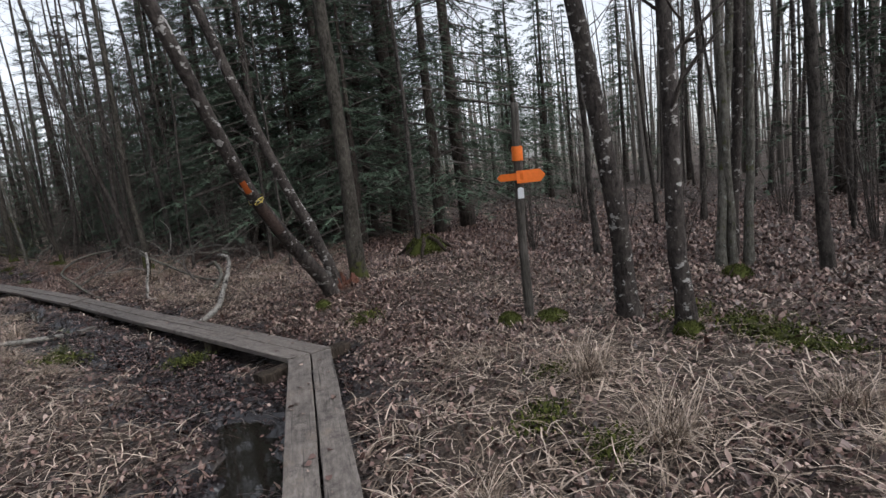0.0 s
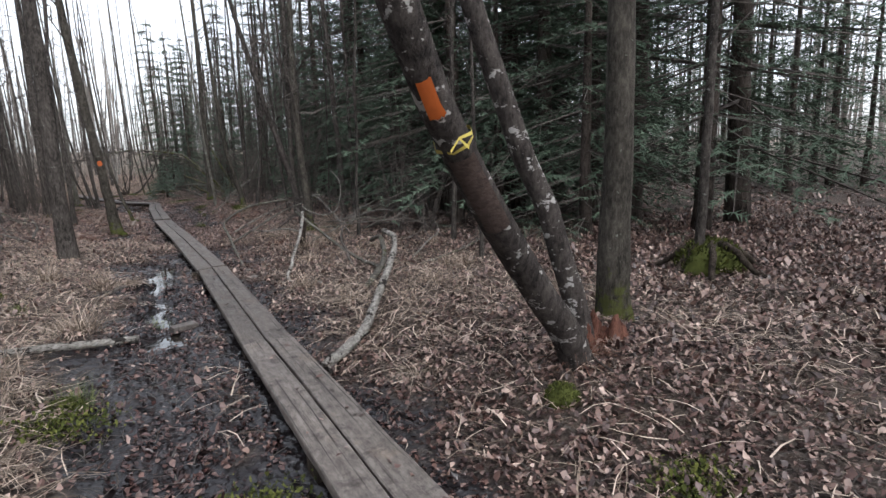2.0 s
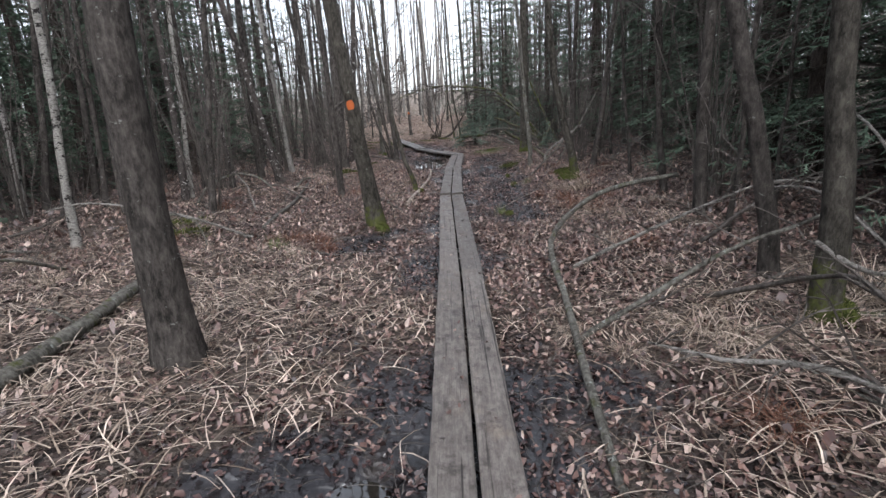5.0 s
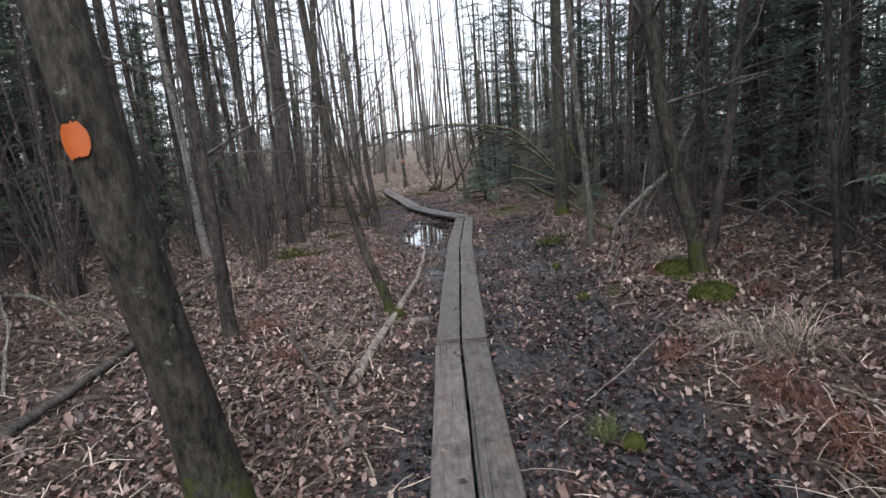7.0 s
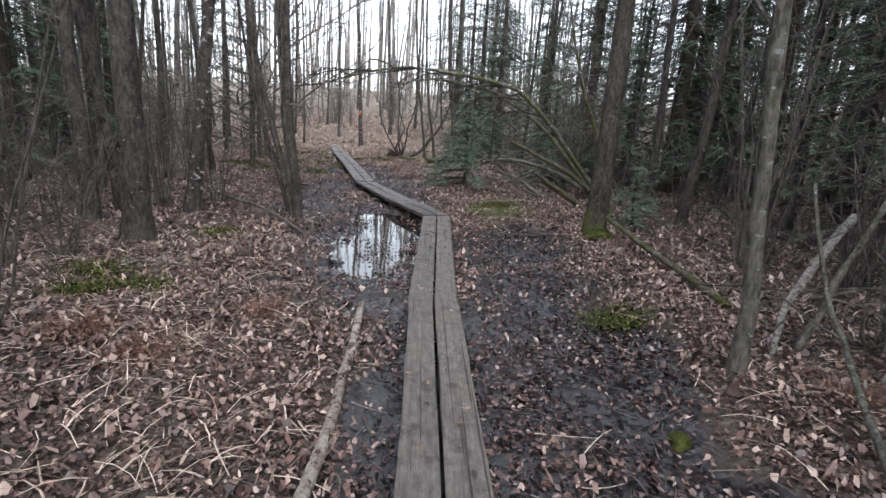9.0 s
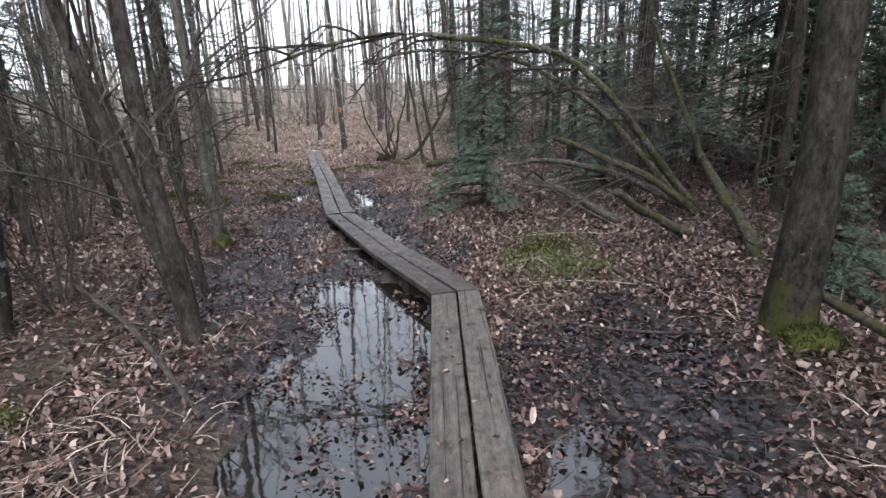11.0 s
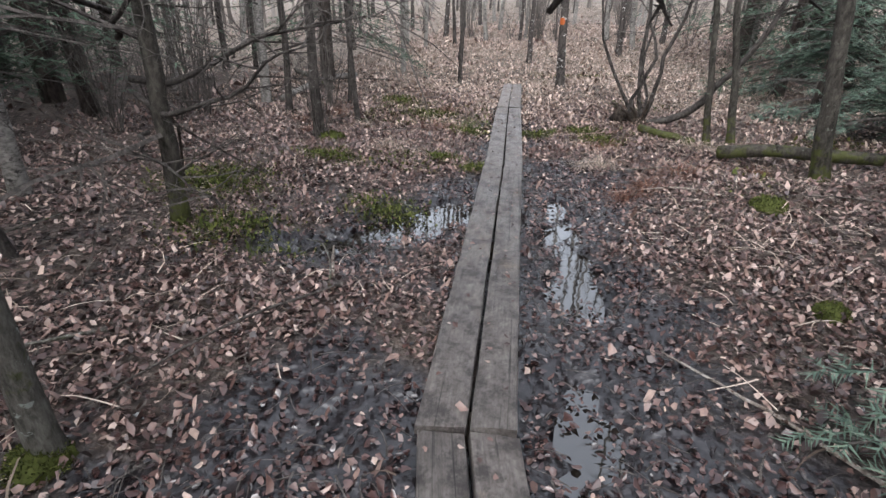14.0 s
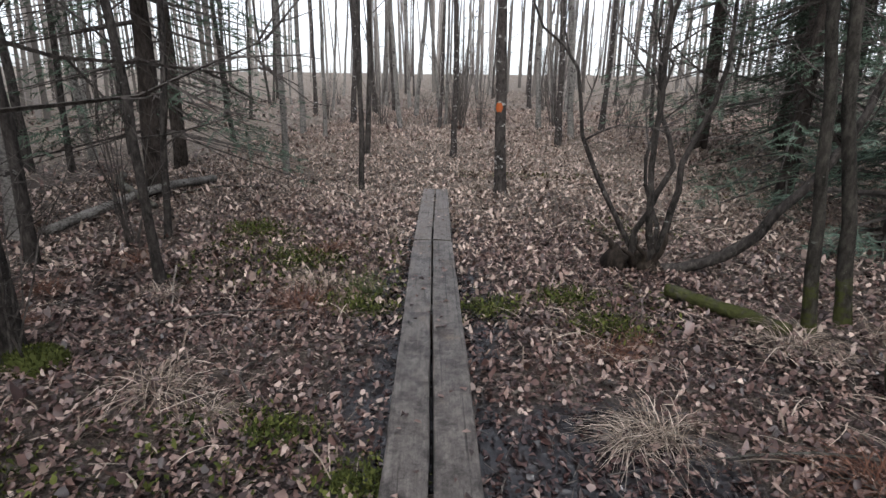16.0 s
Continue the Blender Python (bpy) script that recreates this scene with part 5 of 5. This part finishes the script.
MOSSES = [cushion(0.22, 0.18, 0.11, 501, "bright green moss cushion on the forest floor"), cushion(0.16, 0.16, 0.16, 503, "rounded green moss tuft among leaves")]
spots = [(2.26, -16.1, 0, 0.8), (1.9, -15.85, 2, 0.7), (4.4, -17.3, 2, 1.4), (-3.75, -5.6, 1, 1.1), (-3.9, -1.3, 1, 1.0), (2.35, -5.6, 2, 1.0), (2.12, 1.5, 0, 1.3), (2.0, 1.15, 0, 0.8), (2.0, 0.5, 0, 1.1), (0.85, -1.2, 2, 0.5), (-0.6, 1.0, 2, 0.7), (-0.85, -1.9, 2, 0.8),
         (1.0, 8.9, 1, 0.9), (-3.5, 11.95, 1, 1.2), (-2.85, 12.95, 1, 0.9), (-4.5, 12.9, 1, 1.3), (0.05, 13.95, 0, 0.9), (-4.5, 14.75, 0, 1.0), (-2.6, 14.4, 2, 0.5), (-2.75, 10.1, 2, 0.9), (-2.55, 9.65, 2, 0.9), (-4.0, 13.9, 1, 0.9), (1.9, 6.4, 0, 1.0),
         (-2.15, -8.6, 1, 0.6), (2.8, -17.2, 1, 0.8), (2.6, -17.7, 1, 0.8), (2.4, -18.05, 1, 0.8), (2.2, -18.35, 1, 0.7), (0.2, -17.6, 1, 0.5), (-0.9, -11.8, 0, 0.6), (2.2, -17.4, 2, 1.0), (1.5, -13.4, 2, 0.8), (0.9, -16.9, 1, 0.4), (0.1, 15.9, 2, 0.8), (-4.9, 17.5, 1, 0.9), (1.3, 4.0, 1, 0.6), (-2.8, 4.6, 1, 0.7), (-2.4, 6.1, 1, 0.6),
         (-2.3, 16.3, 1, 0.6), (-1.77, 16.54, 1, 0.6), (-3.0, 14.6, 1, 0.5), (-2.5, 14.4, 1, 0.5), (-3.23, 16.1, 1, 0.7), (-4.06, 16.9, 1, 0.9), (-1.48, 16.1, 1, 0.7), (-4.4, 12.7, 1, 1.3), (0.06, 12.15, 2, 0.7), (-0.9, -12.1, 1, 0.6), (-0.1, -13.25, 1, 0.6), (1.47, -14.2, 1, 0.5),
         (-2.3, 4.3, 1, 0.6), (-2.66, 4.15, 1, 0.6), (1.12, 2.6, 2, 0.45), (1.12, 1.16, 2, 0.5), (0.26, -17.15, 1, 0.5), (-3.6, -5.9, 1, 0.8), (-3.4, -2.05, 1, 0.8), (-3.1, -7.0, 1, 0.8)]
patches = [q for q in spots if q[2] == 1]
spots = [q for q in spots if q[2] != 1]
for k, (x, y, v, size) in enumerate(spots):
    m = placed(x, y, k * 1.7, size)
    if k in (0, 1):
        MOSSES[k].matrix_basis = m
    else:
        copy_thing(MOSSES[v // 2], m)

stump = tagged(new("tree_stump"), "tall rotten tree stump with moss on top and foot", "stump")
stump.location = (-1.9, -8.5, floor_at(-1.9, -8.5))
tr = np.random.default_rng(510)
sp = smooth_path([(0.02, 0, -0.1), (0.0, 0, 0.15), (-0.01, 0.02, 0.34), (0.0, 0.02, 0.58)], 12, tr, 0.004)
put("trunk", Shape().tube(sp, [0.19, 0.17, 0.145, 0.125, 0.115, 0.11, 0.105, 0.1, 0.105, 0.1, 0.085, 0.06], 12, 0.16, r=tr), M_STUMP, stump)
cap = put("moss_cap", fuzz(0.075, 0.075, 0.06, 300, 0.035, tr), M_MOSS, stump, "green moss", smooth=False)
cap.location, cap["kind"] = (0.0, 0.02, 0.56), "stuff"
foot = put("moss_foot", fuzz(0.25, 0.2, 0.14, 500, 0.04, tr), M_MOSS, stump, "green moss", smooth=False)
foot.location, foot["kind"] = (-0.1, -0.05, 0), "stuff"
mound = tagged(new("root_mound"), "dark mossy root mound at a thin tree", "mound")
mound.location = (4.88, -12.02, floor_at(4.88, -12.02))
put("core", dome(0.36, 0.3, 0.3, tr), M_MOSS, mound)
for k in range(7):
    q = k * 0.9 + 0.3
    put("root", Shape().tube(smooth_path([(0.1 * math.cos(q), 0.1 * math.sin(q), 0.28), (0.3 * math.cos(q), 0.3 * math.sin(q), 0.2), (0.5 * math.cos(q), 0.5 * math.sin(q), 0.03), (0.65 * math.cos(q), 0.65 * math.sin(q), -0.05)], 7, tr, 0.02), np.linspace(0.05, 0.02, 7), 6, 0.15, r=tr), M_STUMP, mound)
put("moss_leaves", fuzz(0.37, 0.31, 0.3, 900, 0.07, tr), M_MOSS, mound, smooth=False)["kind"] = "stuff"

# ---- shrubs: thickets of thin shoots ----


def shrub(seed, stems, h, spread, label):
    r = np.random.default_rng(seed)
    ob = tagged(new("shrub"), label, "shrub", "leafless shrubs")
    for k in range(stems):
        s = Shape()
        a, o = r.uniform(0, 6.283), r.uniform(0.2, 1) * spread
        top = h * r.uniform(0.6, 1.1)
        pts = smooth_path([(0.12 * o * math.cos(a), 0.12 * o * math.sin(a), -0.05), (0.4 * o * math.cos(a), 0.4 * o * math.sin(a), top * 0.4), (o * math.cos(a), o * math.sin(a), top)], 7, r, 0.03)
        s.tube(pts, np.linspace(0.013, 0.004, 7), 4, cap=False)
        for j in range(4):
            i = int(r.integers(2, 6))
            twig(s, pts[i], np.array([r.normal(), r.normal(), 0.9]), r.uniform(0.3, 0.8), 0.005, r, 1)
        put("stem", s, M_TWIG, ob, smooth=False)
    return ob


SHRUBS = [shrub(601, 12, 2.2, 0.8, "leafless shrub of thin brown shoots"), shrub(602, 8, 1.3, 0.7, "low leafless shrub with tangled twigs"), shrub(603, 16, 3.2, 1.1, "tall leafless thicket of slender shoots")]
placed_shrubs = [(5.6, -13.9, 0), (6.1, -16.2, 1), (8, -15, 2), (7, -18.5, 2), (6.5, -20.5, 0), (9.5, -13, 2), (4.6, -19.5, 1), (10, -17, 2)]
for k in range(81):
    zone = ((-9, -3.4, -8, 8), (2.7, 4.5, -9, 9), (-8, -4.5, 11, 22), (-10, 6, 22, 34), (5, 15, -26, -12), (-4.5, -2.6, 1, 10), (2.2, 4.0, 10, 20), (-13, -3.5, 24, 44), (-3, 9, 26, 44))[k % 9]
    placed_shrubs.append((br.uniform(*zone[:2]), br.uniform(*zone[2:]), int(br.integers(0, 3))))
done = set()
for x, y, v in placed_shrubs:
    if (v == 2 and 5 < x < 9.5 and -18 < y < -12) or min(capsule(x, y, (*a, *b, 1.0)) for a, b in zip(WALKLINE, WALKLINE[1:])) < 2.2:
        continue
    m = placed(x, y, br.uniform(0, 6.28), br.uniform(0.75, 1.2))
    if v in done:
        copy_thing(SHRUBS[v], m)
    else:
        SHRUBS[v].matrix_basis = m
        done.add(v)


# ---- tussocks of withered grass ----
def tussock(seed, blades, length, material, label, category, flat=0.5):
    r = np.random.default_rng(seed)
    s = Shape()
    for k in range(blades):
        a, L = r.uniform(0, 6.283), length * r.uniform(0.5, 1.15)
        e = r.uniform(0.35, 1.45) * (1.1 - flat * 0.5)
        p = np.array([r.normal(0, 0.05), r.normal(0, 0.05), -0.01])
        d = np.array([math.cos(a) * math.cos(e), math.sin(a) * math.cos(e), math.sin(e)])
        o = np.array([-math.sin(a), math.cos(a), 0]) * r.uniform(0.0016, 0.0032)
        pts = [p]
        for i in range(4):
            p = p + d * L / 4
            p[2] = max(p[2], 0.012 + r.uniform(0, 0.02))
            pts.append(p)
            d = d + np.array([r.normal(0, 0.1), r.normal(0, 0.1), -0.42 * flat - 0.1])
            d /= np.linalg.norm(d)
        n0 = len(s.v)
        for i, q in enumerate(pts):
            w = o * (1 - 0.8 * i / 4)
            s.v.extend([tuple(q - w), tuple(q + w)])
        s.f.extend((n0 + 2 * i, n0 + 2 * i + 1, n0 + 2 * i + 3, n0 + 2 * i + 2) for i in range(4))
    ob = new("grass_tussock")
    put("blade_mass", s, material, ob, smooth=False)["kind"] = "stuff"
    return tagged(ob, label, category, "tussocks of " + label.split()[-1])


TUFTS = [tussock(701, 280, 0.36, M_STRAW, "drooping tussock of pale withered grass", "grass"), tussock(702, 170, 0.4, M_STRAW, "flattened tuft of pale dry grass", "grass", 0.9), tussock(703, 150, 0.38, M_FERN, "rust brown clump of withered bracken", "fern", 0.8), tussock(704, 130, 0.25, M_GREEN, "small tuft of fresh green grass", "grass", 0.2)]
tufts = [(-0.9, -8.3, 0, 1.1), (-0.95, -10.2, 0, 1.0), (0.94, -17.1, 0, 1.2), (0.4, -17.8, 0, 1.2), (0.95, -16.2, 1, 1.0), (-0.6, -8.05, 1, 1), (1.2, -18.5, 0, 1), (1.1, -9.6, 0, 0.9), (1.3, -10.6, 1, 1.1), (1.9, -13.15, 2, 0.9), (-1.7, 0.65, 2, 1.1), (-1.55, -2.5, 2, 1.1), (-1.3, -2.9, 2, 1.0), (-1.9, -2.3, 2, 1.0), (-1.9, -2.9, 3, 0.9), (1.9, -1.9, 2, 1.1), (2.2, -1.3, 2, 1.0), (2.0, -0.6, 0, 1.0), (1.7, -1.0, 2, 1.2), (1.8, -0.3, 1, 1.1), (-1.7, 3.2, 2, 1.1), (-2.2, 3.4, 2, 1), (-3.6, 16.0, 2, 1.2), (-3.7, 16.4, 1, 1.0), (-3.3, 16.4, 3, 1.2), (-2.3, 16.4, 3, 1.0), (-0.85, -11.8, 3, 1.0), (-1.5, -9.3, 3, 0.7), (0.75, -1.1, 3, 0.8), (-0.4, -9.9, 3, 0.7), (2.2, -7.0, 0, 1.2), (1.6, -6.5, 2, 1.0), (2.0, -8.3, 1, 1.2), (1.35, 1.0, 3, 0.6)]
gr2 = np.random.default_rng(710)
for k in range(150):
    z = ((-4.8, -0.9, -13, -4), (0.9, 3.4, -12.5, -5), (-4, 1.5, -19.5, -15.6), (-5, -1.2, -13, -6), (-5, -1, -4, 4), (1.4, 3, -4, 3), (-5.5, -3, 14, 22), (-1.8, 1, 14, 21))[k % 8]
    v = 0 if gr2.uniform() < 0.35 else 1
    if z[2] > -5:
        v = 1 if gr2.uniform() < 0.5 else 2
    tufts.append((gr2.uniform(*z[:2]), gr2.uniform(*z[2:]), v, gr2.uniform(0.6, 1.15)))
done = set()
for x, y, v, size in tufts:
    if min(capsule(x, y, (*a, *b, 1.0)) for a, b in zip(WALKLINE, WALKLINE[1:])) < 0.45:
        continue
    m = placed(x, y, gr2.uniform(0, 6.28), size)
    if v in done:
        copy_thing(TUFTS[v], m)
    else:
        TUFTS[v].matrix_basis = m
        done.add(v)


# ---- leaf litter, straw and small herbs, past counting ----
def spread(count, x0, x1, y0, y1, seed, chance):
    r = np.random.default_rng(seed)
    x, y = r.uniform(x0, x1, count), r.uniform(y0, y1, count)
    keep = r.uniform(0, 1, count) < chance(x, y)
    return x[keep], y[keep], r


def walk_distance(x, y):
    return np.min([capsule(x, y, (*a, *b, 1.0)) for a, b in zip(WALKLINE, WALKLINE[1:])], axis=0)


def grassy(x, y):
    """Where withered grass takes over from fallen leaves."""
    g = np.clip(1.15 - capsule(x, y, (-2.4, -13, -2.2, -5.5, 2.6)) ** 2, 0, 1) + 0.65 * np.clip(1.1 - capsule(x, y, (1.8, -11.5, 2.0, -5.5, 1.5)) ** 2, 0, 1) + 0.8 * np.clip(1.2 - capsule(x, y, (0.6, -17.5, -3, -16, 1.6)), 0, 1)
    g = g + 0.35 * np.clip(wave(x, y, 1.6, 41), 0, 1)
    return np.clip(g, 0, 1)


def leaves(name, x, y, r, size, material, label, lift=0.03, tilt=0.5, six=True, base_z=None):
    n = len(x)
    a, L = r.uniform(0, 2 * np.pi, n), size * r.lognormal(-0.1, 0.26, n)
    pitch, rollv, curl = r.normal(0, tilt, n), r.normal(0, tilt, n), r.uniform(-0.2, 0.3, n)
    if six:
        base = np.array([(-0.5, 0, 0), (-0.14, 0.31, 1), (0.22, 0.24, 0.8), (0.5, 0.02, 0.1), (0.2, -0.25, 0.8), (-0.16, -0.3, 1)])
    else:
        base = np.array([(-0.5, 0, 0), (0, 0.33, 1), (0.5, 0, 0.3), (0, -0.33, 1)])
    k = len(base)
    rough = 0.085 if six else 0.05
    u = (base[None, :, 0] + r.normal(0, rough, (n, k))) * L[:, None]
    v = (base[None, :, 1] + r.normal(0, rough, (n, k))) * L[:, None]
    w = base[None, :, 2] * (curl * L)[:, None] + r.normal(0, rough, (n, k)) * L[:, None]
    w = w + u * np.tan(np.clip(pitch, -1, 1))[:, None] + v * np.tan(np.clip(rollv, -1, 1))[:, None]
    X = x[:, None] + u * np.cos(a)[:, None] - v * np.sin(a)[:, None]
    Y = y[:, None] + u * np.sin(a)[:, None] + v * np.cos(a)[:, None]
    Z = ((np.maximum(height(x, y), WATER_Z + 0.012) if base_z is None else base_z) + r.uniform(0.002, lift, n))[:, None] + w - np.minimum(w.min(axis=1), 0)[:, None] * 0.7
    co = np.stack([X, Y, Z], -1).reshape(-1, 3)
    halves = np.array([(0, 3, 2, 1), (0, 5, 4, 3)]) if six else np.array([(0, 1, 2, 3)])
    ob = sheet(name, co, (np.arange(n)[:, None, None] * k + halves[None]).reshape(-1, 4), material)
    return tagged(ob, label, "leaves", kind="stuff")


def blades(name, x, y, r, length, material, label, wide=0.0038):
    n = len(x)
    a, L = r.uniform(0, 2 * np.pi, n), length * r.uniform(0.4, 1.3, n)
    rise, bend = r.uniform(0, 0.22, n) * L, r.normal(0, 0.25, n)
    t = np.array([0, 0.33, 0.67, 1.0])
    u = t[None] * L[:, None]
    v = bend[:, None] * L[:, None] * (t * t)[None]
    z = height(x, y)[:, None] + 0.008 + r.uniform(0, 0.03, n)[:, None] + rise[:, None] * np.sin(t * 2.6)[None]
    wd = wide * r.uniform(0.6, 1.5, n)[:, None] * (1 - 0.6 * t)[None]
    ca, sa = np.cos(a)[:, None], np.sin(a)[:, None]
    cols = []
    for sg in (-1, 1):
        vv = v + sg * wd
        cols.append(np.stack([x[:, None] + u * ca - vv * sa, y[:, None] + u * sa + vv * ca, z], -1))
    co = np.stack(cols, 2).reshape(n, 8, 3)
    f = np.array([(0, 1, 3, 2), (2, 3, 5, 4), (4, 5, 7, 6)])
    faces = (np.arange(n)[:, None, None] * 8 + f[None]).reshape(-1, 4)
    return tagged(sheet(name, co.reshape(-1, 3), faces, material), label, "grass", kind="stuff")


def dry_land(x, y):
    return (pool_depth(x, y) < 0.62) & (walk_distance(x, y) > 0.21)


def litter(x, y):
    return dry_land(x, y) * np.clip((20.5 - y) / 4, 0, 1) * (1 - 0.66 * grassy(x, y)) * (1 - 0.93 * np.clip(wetness(x, y) * 1.6 - 0.25, 0, 1)) * np.clip(0.9 + 0.35 * wave(x, y, 0.7, 95), 0, 1)


x, y, r = spread(760000, -5.5, 4, -20, 21, 801, lambda x, y: litter(x, y) * (walk_distance(x, y) < 2.3))
leaves("leaf_litter", x, y, r, 0.034, M_LEAF, "fallen brown and pale beech and alder leaves", 0.035, 0.42)
x, y, r = spread(560000, -8.5, 7.5, -20, 21, 812, lambda x, y: litter(x, y) * (walk_distance(x, y) > 2.2) * np.clip(1.5 - walk_distance(x, y) / 6, 0.2, 1))
leaves("side_leaf_litter", x, y, r, 0.042, M_LEAF, "fallen brown leaves beside the path", 0.035, 0.42, six=False)
x, y, r = spread(60000, -22, 20, -30, 40, 802, lambda x, y: (walk_distance(x, y) > 5) * (1 - (x > 3.5) * (x < 13) * (y < -8) * (y > -18.5)) * 0.95)
leaves("far_leaf_litter", x, y, r, 0.085, M_LEAF, "fallen leaves deeper in the wood", six=False)
x, y, r = spread(60000, 3.5, 13, -18.5, -8, 811, lambda x, y: np.clip(walk_distance(x, y) / 4 - 0.4, 0, 0.9))
leaves("clearing_leaf_litter", x, y, r, 0.048, M_LEAF, "fallen brown leaves in the clearing", six=False)
x, y, r = spread(160000, -9, 5, 14.5, 34, 808, lambda x, y: dry_land(x, y) * np.clip((y - 15) / 4, 0, 1) * np.clip(1.0 - 0.5 * wave(x, y, 1.5, 61), 0.4, 1))
leaves("hillside_leaf_litter", x, y, r, 0.046, M_SKYLIT_DRY_LEAF, "dry fallen leaves on the rising ground, skylight in their colour", six=False)
x, y, r = spread(380000, -4.5, 3, -17, 19, 803, lambda x, y: (walk_distance(x, y) > 0.21) * np.where(pool_depth(x, y) < 0.62, 1.0, np.clip(0.16 + 0.9 * wave(x, y, 0.35, 91), 0, 0.7) * (x > -0.5 - 0.12 * y)) * np.clip(wetness(x, y) * 1.3 - 0.1, 0, 0.9) * np.clip(0.75 + 0.9 * wave(x, y, 0.45, 97), np.where(y > 8, 0.5, 0.05), 1))
leaves("wet_leaf_litter", x, y, r, 0.034, M_WET_LEAF, "dark sodden leaves trodden into the mud", 0.012, 0.25)
x, y, r = spread(190000, -6.5, 5, -19.5, 21, 804, lambda x, y: dry_land(x, y) * (grassy(x, y) * 0.95 + np.where(y > 6, 0.06, 0.22)) * np.clip(1 - 1.3 * wetness(x, y), 0, 1))
blades("dry_grass", x, y, r, 0.24, M_STRAW, "pale withered grass pressed flat on the ground")
x, y, r = spread(70000, -6.5, 5, -19.5, 22, 805, lambda x, y: dry_land(x, y) * 0.6)
blades("twig_litter", x, y, r, 0.15, M_TWIG, "small brown twigs strewn on the ground", 0.0035)
x, y, r = spread(70000, 0.3, 1.8, 7.4, 10.2, 806, lambda x, y: np.clip(0.8 - 0.7 * capsule(x, y, (0.95, 8.1, 0.95, 9.1, 0.42)) + 0.3 * wave(x, y, 0.3, 81), 0, 1) * dry_land(x, y))
leaves("herb_patch", x, y, r, 0.017, M_GREEN, "patch of small fresh green leaves", 0.05, 0.4)
x, y, r = spread(70000, -5, 2.5, 13.5, 22, 807, lambda x, y: np.clip(wave(x, y, 1.1, 51) - 0.12, 0, 0.5) * dry_land(x, y))
leaves("ground_moss", x, y, r, 0.03, M_MOSS, "thin green moss spread between the leaves", 0.04, 0.5)

# ---- loose wood blocks beside the planks ----
for x, y, turn, L in ((-0.17, -10.15, 0.3, 0.22), (-0.4, 0.9, 0.15, 0.26), (0.78, -8.0, 1.2, 0.14), (0.76, -8.45, 0.9, 0.12)):
    s = Shape()
    c, sn = math.cos(turn), math.sin(turn)
    for t in (-1, -0.94, 0.94, 1):
        k = 0.9 if abs(t) == 1 else 1.0
        for u, z in ((-0.06, 0.0), (-0.06, 0.045), (-0.052, 0.052), (0.052, 0.052), (0.06, 0.045), (0.06, 0.0)):
            lx, ly = t * L / 2, u * k
            s.v.append((lx * c - ly * sn, lx * sn + ly * c, z * (0.94 if abs(t) == 1 else 1)))
    s.f = [(i * 6 + j, i * 6 + (j + 1) % 6, i * 6 + 6 + (j + 1) % 6, i * 6 + 6 + j) for i in range(3) for j in range(6)] + [(5, 4, 3, 2, 1, 0), tuple(range(18, 24))]
    ob = tagged(put("wood_block", s, M_PLANK, smooth=False), "short offcut of weathered plank lying in mud", "wood block", "plank offcuts")
    ob.location = (x, y, max(floor_at(x, y), -0.05) - 0.012)

px, py = [], []
mr = np.random.default_rng(820)
for x, y, v, size in patches:
    n = int(1500 * size)
    px.append(x + mr.normal(0, 0.2 * size, n))
    py.append(y + mr.normal(0, 0.14 * size, n))
px, py = np.concatenate(px), np.concatenate(py)
leaves("moss_patch", px, py, mr, 0.019, M_MOSS, "low patches of green moss between fallen leaves", 0.07, 0.6)
# pale blades added so the slope looks as bright as under open sky
x, y, r = spread(46000, -16, 11, 18.5, 48, 809, lambda x, y: np.clip(0.6 + 0.5 * wave(x, y, 2.0, 71), 0, 1))
blades("hillside_grass", x, y, r, 0.4, M_STRAW, "pale withered grass added to brighten the rising ground", 0.009)

# leaves and crumbs dropped on the planks
pr = np.random.default_rng(830)
px, py, pz = [], [], []
for i, (a, b) in enumerate(zip(WALKLINE, WALKLINE[1:])):
    n = int(math.dist(a, b) * (16 if i > 5 else 9))
    t, o = pr.uniform(0.02, 0.98, n), pr.uniform(0.02, 0.16, n) * pr.choice([-1, 1], n)
    ux, uy = (b[0] - a[0]) / math.dist(a, b), (b[1] - a[1]) / math.dist(a, b)
    px.append(a[0] + (b[0] - a[0]) * t + uy * o)
    py.append(a[1] + (b[1] - a[1]) * t - ux * o)
    pz.append(np.full(n, 0.104 + PLANK_RISE[i]))
leaves("leaves_on_planks", np.concatenate(px), np.concatenate(py), pr, 0.034, M_LEAF, "few fallen leaves and crumbs lying on the planks", 0.004, 0.1, base_z=np.concatenate(pz))
